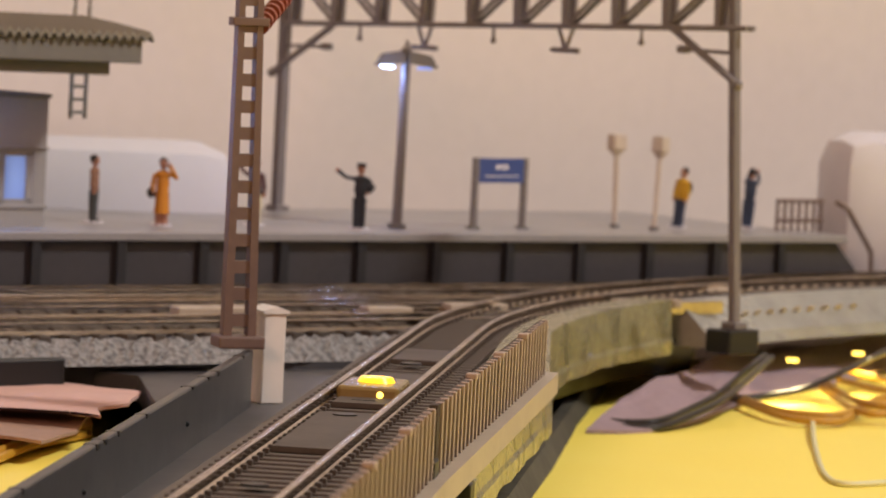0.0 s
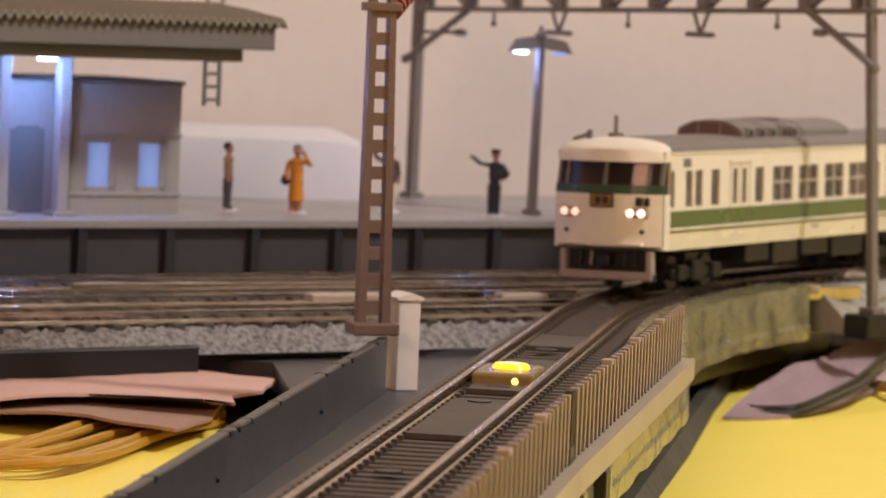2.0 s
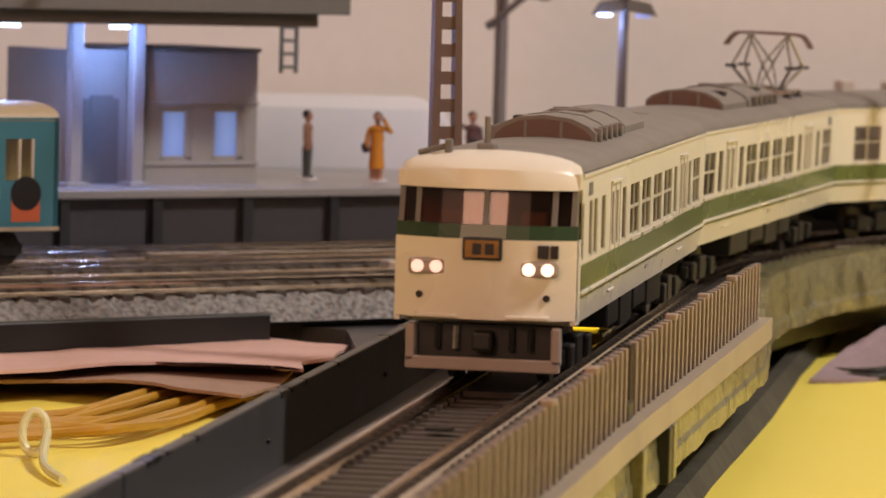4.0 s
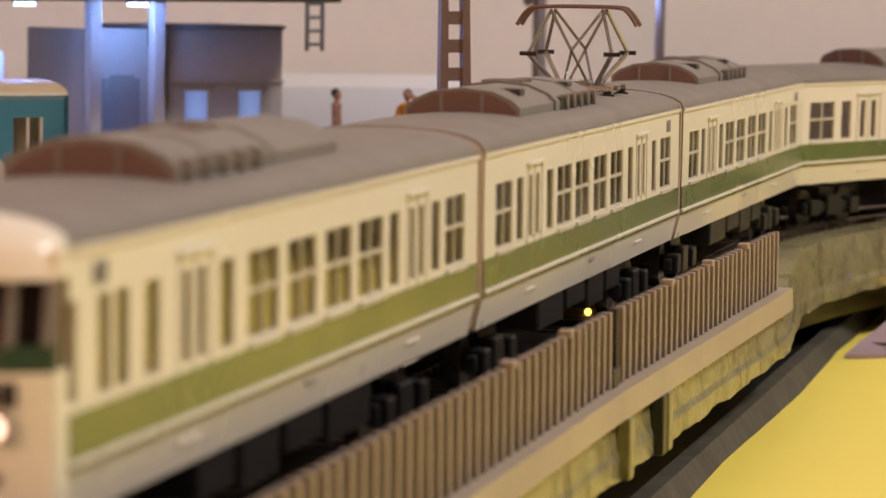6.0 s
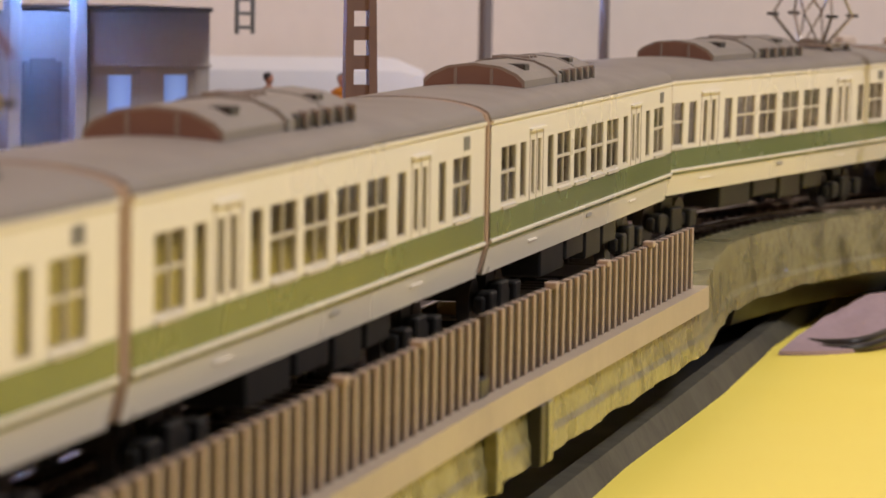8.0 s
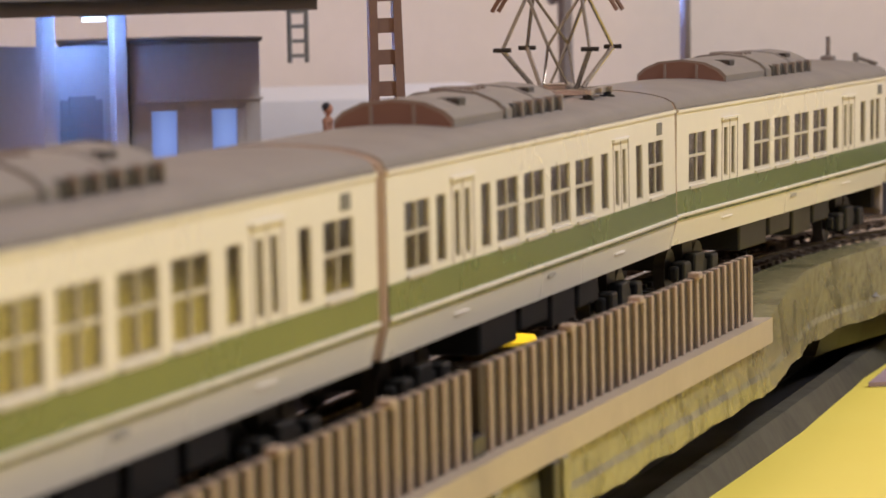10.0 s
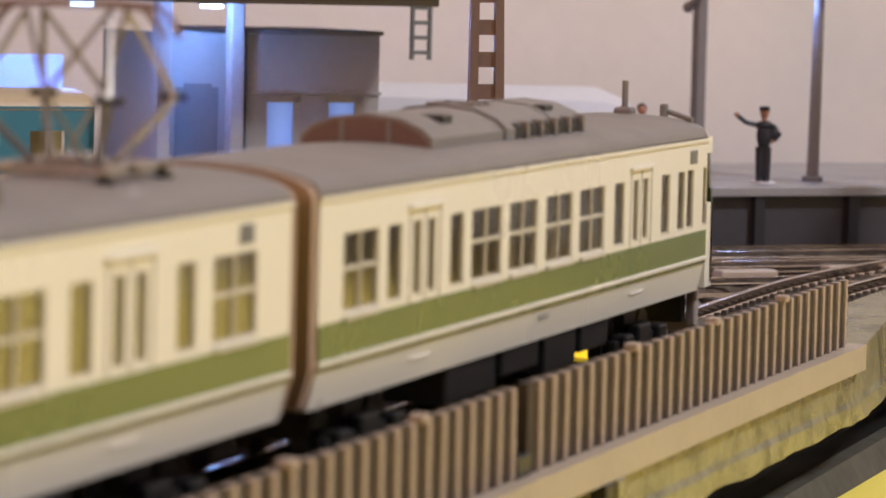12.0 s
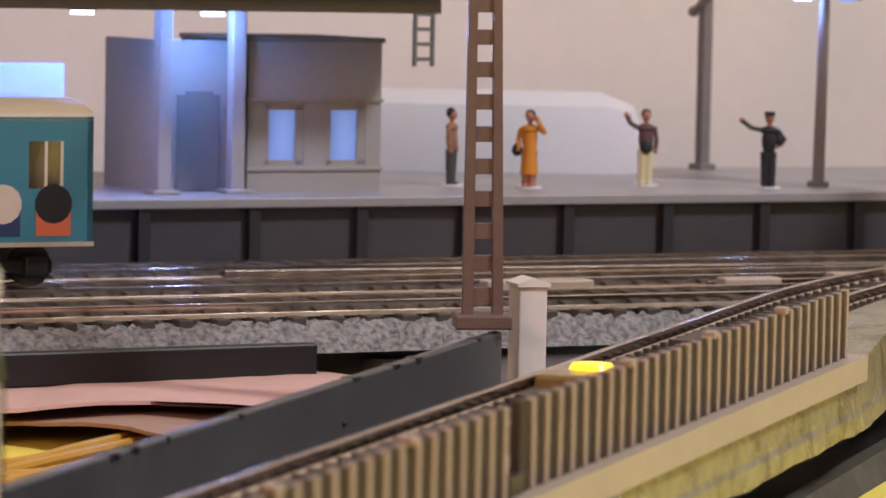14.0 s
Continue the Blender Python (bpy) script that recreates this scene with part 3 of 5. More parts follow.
def canopy():
    c = thing("platform_canopy", "grey platform canopy with a corrugated roof edge", "canopy", at(-33.4, 672, TOP, TURN))
    L, z = 215.0, 27.3
    bm = B()
    bx(bm, -L, -4.5, 2, 38, z, z + 2.2, 0.2)
    part("ceiling_panel", bm, STATION_DARK, c)
    bm = B()
    bx(bm, -L, 0, -1, 41, z + 2.2, z + 6.6, 0.25)
    part("fascia", bm, STATION_DARK, c, "dull grey fascia beam")
    bm = B()
    n, pitch = 124, 1.75
    rows = []
    for i in range(n * 2 + 1):
        u = 1.5 - i * pitch / 2
        w = 0.55 if i % 2 else -0.55
        rows.append([bm.verts.new((u, yy, z + 7.2 + w + (h if yy > -1.8 else 0))) for yy, h in ((-2.2, 0), (8, 1.2), (19.5, 2.2), (31, 1.2), (42, 0))])
    low = [[bm.verts.new((v.co.x, v.co.y, v.co.z - 0.7)) for v in r] for r in rows]
    for A, C in ((rows, 1), (low, -1)):
        for a, b in zip(A, A[1:]):
            for k in range(4):
                bm.faces.new((a[k], a[k + 1], b[k + 1], b[k]))
    for a, b, e, f in zip(rows, rows[1:], low, low[1:]):
        bm.faces.new((a[0], b[0], f[0], e[0]))
        bm.faces.new((a[4], e[4], f[4], b[4]))
    part("corrugated_roof", bm, ROOF_TIN, c, "olive-grey corrugated roof sheet")
    for u in (-30.8, -42.6, -92, -130, -168):
        bm = B()
        bx(bm, u - 1.1, u + 1.1, 15.9, 18.1, 0, z, 0.2)
        q = part("column", bm, STATION, c, "pale grey column")
        bm = B()
        bx(bm, u - 2.2, u + 2.2, 14.9, 19.1, 0, 0.7, 0.2)
        part("foot", bm, STATION, q)
    for u in (-36.5, -57, -104, -142):
        bm = B()
        cyl(bm, (u, 13, z - 0.9), (u, 13, z), 1.7, 16)
        q = part("downlight", bm, LEDGLOW, c, "round blue-white LED under the canopy")
        bm = B()
        cyl(bm, (u, 13, z - 0.3), (u, 13, z + 0.1), 2.1, 16)
        part("rim", bm, STATION_DARK, q)


def ladder():
    l = thing("roof_ladder", "dark grey ladder hanging from the canopy roof", "ladder", at(-44.0, 694, 0, TURN))
    for u in (-1.5, 1.5):
        bm = B()
        bx(bm, u - 0.3, u + 0.3, -0.3, 0.3, 25.2, 42, 0.08)
        part("rail", bm, STATION_DARK, l)
        bm = B()
        tube(bm, smooth_line([(u, 0, 42), (u, 0, 47), (u - 0.6, 2, 48.3), (u - 1.6, 5, 48)]), 0.4)
        part("hoop", bm, STATION, l, "pale curved handhold")
    for z in (26.3, 28.6, 30.9, 33.2):
        bm = B()
        bx(bm, -1.4, 1.4, -0.25, 0.25, z - 0.3, z + 0.3, 0.06)
        part("rung", bm, STATION_DARK, l)


def lamp_post():
    l = thing("platform_lamp", "dark twin-shade platform lamp, one side lit", "street lamp", at(15.7, 732, TOP, 0, 0.6))
    bm = B()
    cyl(bm, (0, 0, 0), (0, 0, 33), 1.0, 12, 0.8)
    part("pole", bm, STEEL, l)
    bm = B()
    bx(bm, -1.7, 1.7, -1.7, 1.7, 0, 0.8, 0.2)
    part("foot", bm, STATION_DARK, l)
    for k, s in enumerate((-1, 1)):
        bm = B()
        a = [(0.2 * s, 33.4), (0.2 * s, 31.0), (6.0 * s, 30.2), (4.6 * s, 32.6)]
        prism(bm, a if s > 0 else a[::-1], -2.2, 2.2)
        sh = part("shade", bm, STATION_DARK, l, "dark grey sloping lamp shade")
        bm = B()
        bx(bm, min(2.2 * s, 4.9 * s), max(2.2 * s, 4.9 * s), -1.2, 1.2, 29.95, 30.4, 0.2)
        part("diffuser", bm, LEDGLOW if k == 0 else WINGLOW, sh, "glowing blue-white diffuser" if k == 0 else "dim diffuser")
    bm = B()
    bx(bm, -0.9, 0.9, -2.6, 2.6, 33.2, 34.0, 0.2)
    cyl(bm, (0, 0, 33), (0, 0, 35.2), 0.4, 8)
    part("head_clamp", bm, STEEL, l)


def name_board():
    s = thing("station_name_board", "blue station name board on two grey posts", "sign", at(35.8, 744.5, TOP, TURN + 6))
    for u in (-6.6, 6.6):
        bm = B()
        bx(bm, u - 0.55, u + 0.55, -0.5, 0.5, 0, 13.6, 0.1)
        q = part("post", bm, STEEL, s)
        bm = B()
        bx(bm, u - 1, u + 1, -1, 1, 0, 0.5, 0.1)
        part("foot", bm, STATION_DARK, q)
    bm = B()
    bx(bm, -6.1, 6.1, -0.4, 0.4, 8.8, 13.5, 0.1)
    q = part("board", bm, BLUE, s, "blue board with pale bars of small print")
    for x0, x1, z0, z1 in ((-1.6, -0.7, 11.4, 12.3), (-0.4, 0.4, 11.4, 12.3), (0.7, 1.6, 11.4, 12.3), (-4.5, 4.5, 10.0, 10.2)):
        bm = B()
        bx(bm, x0, x1, -0.46, -0.4, z0, z1)
        part("bar", bm, PALE, q, "pale bar of print")


def signal_posts():
    for x, y, a, l in ((61, 768, 0.0, 1), (68.4, 764, 24.0, 0)):
        s = thing("platform_signal", "cream departure signal box on a thin post", "signal", at(x, y, TOP, TURN + a, -1.5 if l else 4.0), "platform signals")
        bm = B()
        cyl(bm, (0, 0, 0), (0, 0, 15.5), 0.5, 8)
        part("post", bm, SIGNPOST, s)
        bm = B()
        cyl(bm, (0, 0, 0), (0, 0, 0.7), 1.0, 10)
        part("foot", bm, STATION_DARK, s)
        bm = B()
        bx(bm, -1.7, 1.7, -1.3, 1.3, 15.2, 18.6, 0.4)
        part("box", bm, SIGNPOST, s)
        bm = B()
        bx(bm, -0.9, 0.9, -0.8, 0.8, 14.4, 15.3, 0.2)
        part("bracket", bm, SIGNPOST, s)


def poster_stand():
    s = thing("poster_stand", "lit poster stand with red and pink prints", "poster", at(-99, 655, TOP, TURN))
    bm = B()
    bx(bm, -24, 8, 0, 1, 13, 19, 0.2)
    part("light_box", bm, PANELGLOW, s, "blue-white lit header box")
    bm = B()
    bx(bm, 1.5, 8, -0.4, 0.9, 2.5, 13, 0.2)
    q = part("board", bm, PALE, s, "pale poster board")
    bm = B()
    cyl(bm, (4.6, -0.55, 11), (4.6, -0.4, 11), 1.7, 16)
    part("red_disc", bm, RED, q)
    bm = B()
    ball(bm, (4.4, -0.4, 5.5), 1.9, (1, 0.2, 1.3))
    part("pink_patch", bm, PINK, q)
    bm = B()
    bx(bm, 0.5, 9, -1.2, 2, 0, 2.6, 0.3)
    part("base", bm, STATION_DARK, s)


def figure(name, label, x, y, turn, colors, arms, hat=None, bag=None, lean=0, skirt=False):
    """One plain painted standing figurine as a single mesh."""
    top, legs, skin, hair = colors
    bm = B()
    paints = [top]

    def add(mat, f):
        old = set(bm.faces)
        f()
        if mat not in paints:
            paints.append(mat)
        for face in bm.faces:
            if face not in old:
                face.material_index = paints.index(mat)
    add(PALE, lambda: cyl(bm, (0, 0, 0), (0, 0, 0.25), 2.0, 14))
    add(legs, lambda: (cyl(bm, (-0.55, 0, 0.3), (-0.5, 0, 5.8), 0.62, 8, 0.85), cyl(bm, (0.5, 0.1, 0.3), (0.45, 0, 5.8), 0.62, 8, 0.85), ball(bm, (-0.55, -0.35, 0.45), 0.55, (1, 1.6, 0.7)), ball(bm, (0.55, -0.25, 0.45), 0.55, (1, 1.6, 0.7))))
    add(top, lambda: (ball(bm, (0, 0, 7.6), 1.4, (0.9, 0.62, 1.75)), ball(bm, (0, 0, 9.2), 1.35, (1.15, 0.7, 0.6))))
    if skirt:
        add(top, lambda: cyl(bm, (0, 0, 2.2), (0, 0, 7.2), 1.45, 12, 1.05))
    for a in arms:
        add(top, lambda: tube(bm, a, 0.42))
        add(skin, lambda: ball(bm, a[-1], 0.45))
    add(skin, lambda: (cyl(bm, (0, 0, 9.8), (0, 0, 10.6), 0.4), ball(bm, (0, -0.05, 11.2), 0.82, (0.9, 1, 1.15))))
    add(hair, lambda: ball(bm, (0, 0.18, 11.5), 0.85, (0.98, 1, 0.95)))
    if hat:
        add(hat, lambda: (cyl(bm, (0, 0, 11.7), (0, 0, 12.2), 0.86, 12), bx(bm, -0.7, 0.7, -1.3, -0.5, 11.7, 11.85)))
    if bag:
        add(bag[0], lambda: ball(bm, bag[1], bag[2], (1, 0.8, 1.2)))
    me = mesh_of(name, bm, top, True)
    for mat in paints[1:]:
        me.materials.append(mat)
    ob = new(name, me)
    ob.matrix_world = at(x, y, TOP, turn, lean)
    tagged(ob, label, "figurine", "platform figurines")


def figures():
    skin = material("figurine_skin_paint", (0.36, 0.17, 0.11), 0.6)
    dark = material("figurine_dark_paint", (0.012, 0.012, 0.018), 0.6)
    tan = material("figurine_tan_paint", (0.26, 0.13, 0.08), 0.6)
    slate = material("figurine_slate_paint", (0.045, 0.05, 0.05), 0.6)
    mustard = material("figurine_mustard_paint", (0.56, 0.22, 0.015), 0.6)
    yellow = material("figurine_yellow_paint", (0.62, 0.36, 0.02), 0.6)
    pale = material("figurine_pale_paint", (0.6, 0.55, 0.35), 0.6)
    denim = material("figurine_denim_paint", (0.03, 0.045, 0.09), 0.6)
    plum = material("figurine_plum_paint", (0.10, 0.045, 0.05), 0.6)
    down = [[(-1.4, 0, 9.3), (-1.7, 0, 7.4), (-1.5, -0.3, 5.6)], [(1.4, 0, 9.3), (1.7, 0, 7.4), (1.5, -0.3, 5.6)]]
    figure("man_figurine", "painted man figurine in tan jacket on round base", -40.7, 704.5, 80, (tan, slate, skin, dark), down)
    woman = [[(1.4, 0, 9.3), (2.5, -0.3, 8.6), (1.2, -0.7, 10.9)], [(-1.4, 0, 9.3), (-1.8, 0, 7.4), (-1.7, -0.3, 6.0)]]
    figure("woman_figurine", "painted woman figurine in a mustard dress, arm raised", -28.4, 704.5, -6, (mustard, skin, skin, dark), woman, skirt=True, bag=(dark, (-2.0, 0, 5.9), 0.85))
    figure("woman_figurine", "painted woman figurine in dark top and pale shorts, waving", -11.4, 719.5, 12, (plum, pale, skin, dark), [[(-1.4, 0, 9.3), (-2.6, -0.2, 10.0), (-3.2, -0.2, 11.3)], down[1]], bag=(dark, (0, -0.4, 6.2), 1.1))
    figure("stationmaster_figurine", "painted stationmaster figurine in dark uniform, arm stretched out", 8.1, 722, 0, (dark, dark, skin, dark), [[(-1.4, 0, 9.3), (-2.9, -0.4, 9.6), (-4.4, -0.5, 10.8)], [(1.4, 0, 9.3), (2.5, 0.2, 7.8), (1.3, 0.2, 6.8)]], hat=dark, bag=(dark, (1.6, 0.4, 7.8), 1.0))
    figure("traveller_figurine", "painted traveller figurine with a yellow jacket and backpack", 75, 779, -50, (yellow, denim, skin, dark), down, bag=(dark, (0.4, 1.1, 8.2), 1.2), lean=6)
    figure("photographer_figurine", "painted figurine in blue clothes with both arms raised", 90.7, 791, 160, (denim, denim, skin, dark), [[(-1.2, 0, 9.3), (-1.2, -1.6, 9.8), (-0.6, -1.7, 11.6)], [(1.2, 0, 9.3), (1.2, -1.6, 9.8), (0.6, -1.7, 11.8)]], lean=-4)


def white_boxes():
    for x, y, w, h, turn in ((-47, 757, 64, 19, 12), (152, 814, 86, 26, 8)):
        bm = B()
        bx(bm, -w / 2, w / 2, -12, 12, 0, h + 9, 7)
        solid("foam_block", bm, WHITE, "smooth white foam block with rounded corners behind the platform", "block", at(x, y, BASE + 0.6, turn), "foam blocks", shade=True)


# ---- overhead structures ----


def gantry():
    ax, ay, bx_, by = -5.8, 773.5, 73.3, 682.0
    d = math.hypot(bx_ - ax, by - ay)
    ang = math.degrees(math.atan2(by - ay, bx_ - ax))
    g = thing("catenary_gantry", "grey plastic catenary gantry spanning the tracks", "gantry", at(ax, ay, 0, ang))

    def z(x):
        return 43.0 + 0.029 * x

    for x, lo, w in ((0, TOP - 0.1, 0.9), (d, -6.0, 0.75)):
        bm = B()
        tip = 5.0 if x else 0.0
        prism(bm, [(x - w, lo), (x + w, lo), (x + w - tip, 66), (x - w - tip, 66)], -w, w)
        for q in (-0.6, 0.6):
            prism(bm, [(x + q * w - 0.15, lo + 1), (x + q * w + 0.15, lo + 1), (x + q * w + 0.15 - tip, 65), (x + q * w - 0.15 - tip, 65)], -w - 0.14, -w + 0.1)
        q = part("post", bm, STEEL, g)
        bm = B()
        bx(bm, x - 1.7, x + 1.7, -1.7, 1.7, lo, lo + 1.2, 0.2)
        part("foot", bm, STEEL, q)
    bm = B()
    bx(bm, d - 3.2, d + 2.6, -4, 4, -10.4, -6.0, 0.4)
    part("pedestal", bm, BLACK, g, "dark block under the post")
    for yy in (-1.0, 1.0):
        for up in (0.0, 9.5):
            bm = B()
            cyl(bm, (0, yy, z(0) + up + 0.5), (d, yy, z(d) + up + 0.5), 0.5, 8)
            part("chord", bm, STEEL, g)
    joints = [2.6 + 12.4 * k for k in range(10)]
    for k, x in enumerate(joints):
        side = -1 if x < d * 0.42 else 1
        for yy in (-1.0, 1.0):
            bm = B()
            prism(bm, [(x - 0.55, z(x) + 0.4), (x + 0.55, z(x) + 0.4), (x + 1.1, z(x) + 10), (x - 1.1, z(x) + 10)], yy - 0.4, yy + 0.4)
            part("upright", bm, STEEL, g)
            if 0 < x + side * 12.4 < d:
                bm = B()
                cyl(bm, (x, yy, z(x) + 0.6), (x + side * 12.4, yy, z(x) + 10), 0.5, 6)
                part("diagonal", bm, STEEL, g)
        bm = B()
        cyl(bm, (x, -1.6, z(x) + 0.5), (x, 1.6, z(x) + 0.5), 0.4, 6)
        part("tie", bm, STEEL, g)
    for x, s in ((0, 1), (d - 3.2, -1)):
        bm = B()
        cyl(bm, (x - 2.0 * s, -1.2, z(x) - 9.4), (x + 15 * s, -1.2, z(x) + 0.5), 0.75, 6)
        ball(bm, (x - 2.0 * s, -1.2, z(x) - 9.4), 0.95)
        part("knee_brace", bm, STEEL, g)
        bm = B()
        cyl(bm, (x, 0, z(x) - 3.9), (x + 12 * s, 0, z(x) - 3.7), 0.34, 6)
        q = part("arm", bm, STEEL, g)
        bm = B()
        cyl(bm, (x + 11.0 * s, 0, z(x) - 3.7), (x + 13.4 * s, 0, z(x) - 3.7), 0.7, 8)
        part("insulator", bm, STEEL, q)
    for x in (39.4, 76.4):
        bm = B()
        cyl(bm, (x - 1.9, 0, z(x) + 0.3), (x, 0, z(x) - 4.0), 0.4, 6)
        cyl(bm, (x + 1.9, 0, z(x) + 0.3), (x, 0, z(x) - 4.0), 0.4, 6)
        q = part("hanger", bm, STEEL, g)
        bm = B()
        cyl(bm, (x - 3.4, 0, z(x) - 3.9), (x + 3.4, 0, z(x) - 3.9), 0.5, 8)
        part("insulator", bm, STEEL, q)
    for x in (21.5, 57.8, 95.2):
        bm = B()
        cyl(bm, (x, 0, z(x)), (x, 0, z(x) - 2.2), 0.3, 6)
        ball(bm, (x, 0, z(x) - 2.3), 0.6)
        part("drop", bm, STEEL, g)


def mast():
    m = thing("lattice_mast", "brown lattice catenary mast on the parapet end", "mast", at(-16.6, 549, -1.2, 12, -0.6))
    bm = B()
    bx(bm, -3.3, 3.3, -3, 3, 0, 1.7, 0.25)
    part("foot", bm, MAST, m)
    H = 70.0
    for s in (-1, 1):
        bm = B()
        a = [(s * 2.35, 1.6), (s * 1.15, 1.6), (s * 0.75, H), (s * 1.5, H)]
        prism(bm, a if s < 0 else a[::-1], -1.3, 1.3)
        part("leg", bm, MAST, m)
    k = 0
    z = 3.0
    while z < H:
        w = 1.6 - 0.7 * z / H
        bm = B()
        bx(bm, -w, w, -1.0, 1.0, z, z + 1.75)
        part("lattice_bar", bm, MAST, m)
        z += 3.75
    bm = B()
    bx(bm, -2.6, 2.6, -1.7, 1.7, 45.2, 46.4, 0.15)
    part("band", bm, MAST, m)
    for a in range(7):
        bm = B()
        p = Vector((2.0, 2.0, 45.2)) + Vector((0.98, 2.0, 0.62)) * a
        cyl(bm, p, p + Vector((0.35, 0.7, 0.22)), 1.35, 12)
        part("insulator_disc", bm, RUST, m, "red-brown insulator disc")
    bm = B()
    cyl(bm, (1.2, 1.0, 44.8), (10, 18, 50.2), 0.5, 8)
    part("insulator_rod", bm, RUST, m)
    bm = B()
    bx(bm, -0.8, 0.8, 0, 190, 52.6, 53.8)
    part("cross_beam", bm, MAST, m).matrix_basis = at(0, 0, 0, TURN - 14)


def white_post():
    p = thing("white_post", "small white plastic relay post with a peaked cap", "post", at(-12.1, 556.5, -9.6, 24))
    bm = B()
    bx(bm, -1.75, 1.75, -2.1, 2.1, 0, 12.9, 0.2)
    part("shaft", bm, WHITEBOX, p)
    bm = B()
    prism(bm, [(-2.05, 12.9), (2.05, 12.9), (2.05, 13.3), (0, 14.0), (-2.05, 13.3)], -2.4, 2.4)
    part("cap", bm, WHITEBOX, p)


def track_device():
    x, y, h = line_at(-102)
    d = thing("track_magnet", "clear box with a glowing amber lens between the rails", "track device", at(x, y, -2.6, -math.degrees(h)))
    bm = B()
    bx(bm, -4.0, 4.0, -6.5, 6.5, 0, 1.9, 0.5)
    part("case", bm, SMOKE, d, "smoky brown case")
    bm = B()
    bmesh.ops.create_cone(bm, cap_ends=True, segments=28, radius1=2.5, radius2=2.1, depth=0.7, matrix=Matrix.Translation((0.2, 1.0, 2.15)))
    part("lens", bm, AMBER, d, "glowing amber lens", True)
    bm = B()
    ball(bm, (1.6, -6.4, 0.9), 0.45)
    part("pilot_light", bm, AMBER_DOT, d, "bright amber pilot light")
    bm = B()
    bx(bm, -1.6, 1.6, -10.5, -9.0, 0, 0.6, 0.2)
    part("stop", bm, BLACK, d)


# ---- foreground clutter ----


def strips():
    bm = B()
    bx(bm, -170, 0, -1, 1.2, -4.2, 0, 0.3)
    solid("black_strip", bm, BLACK, "black plastic strip lying along the ballast edge", "strip", at(-42.0, 583.5, -7.0, 36), shade=False)
    for name, mat, pts, z, lab in (
        ("card_flap", PAPER, [(-96.8, 508.4), (-69.1, 538.8), (-55.8, 548.7), (-42.7, 565.0), (-39.5, 543.8), (-38.5, 550.9), (-35.2, 540.2), (-35.9, 553.4), (-31.6, 557.1), (-29.9, 574.5), (-36.2, 583.9), (-42.3, 588.5), (-57.6, 577.7), (-71.5, 567.5), (-102.0, 543.8)], -11.0, "torn pink cardboard flap, crumpled at its corner"),
        ("card_flap", PAPER_BROWN, [(-103.9, 557.3), (-71.2, 564.2), (-55.5, 571.3), (-36.6, 565.3), (-38.3, 541.0), (-42.7, 523.1), (-54.8, 532.1), (-69.2, 540.7), (-98.8, 522.4)], -12.6, "brown cardboard flap under the pink one"),
    ):
        bm = B()
        rng = random.Random(len(pts))
        top = [bm.verts.new((x, y, z + rng.uniform(-0.35, 0.35))) for x, y in pts]
        f = bm.faces.new(top)
        bmesh.ops.triangulate(bm, faces=[f])
        bmesh.ops.subdivide_edges(bm, edges=list(bm.edges), cuts=4, use_grid_fill=True)
        for v in bm.verts:
            v.co.z += 0.5 * noise.noise((v.co.x * 0.09, v.co.y * 0.09, z))
        r = bmesh.ops.extrude_face_region(bm, geom=list(bm.faces))
        for e in r["geom"]:
            if isinstance(e, bmesh.types.BMVert):
                e.co.z -= 0.45
        solid(name, bm, mat, lab, "cardboard", group="cardboard flaps")


def yellow_box():
    bm = B()
    pts = [(-230, 380), (-50, 380), (-27, 546), (-60, 575), (-230, 590)]
    top = [bm.verts.new((x, y, -16.0)) for x, y in pts]
    low = [bm.verts.new((x, y, TABLE + 0.5)) for x, y in pts]
    bm.faces.new(top)
    bm.faces.new(low[::-1])
    for i in range(len(pts)):
        bm.faces.new((top[i], low[i], low[(i + 1) % len(pts)], top[(i + 1) % len(pts)]))
    solid("yellow_box", bm, YELLOW, "flat bright yellow box under the cables", "box")


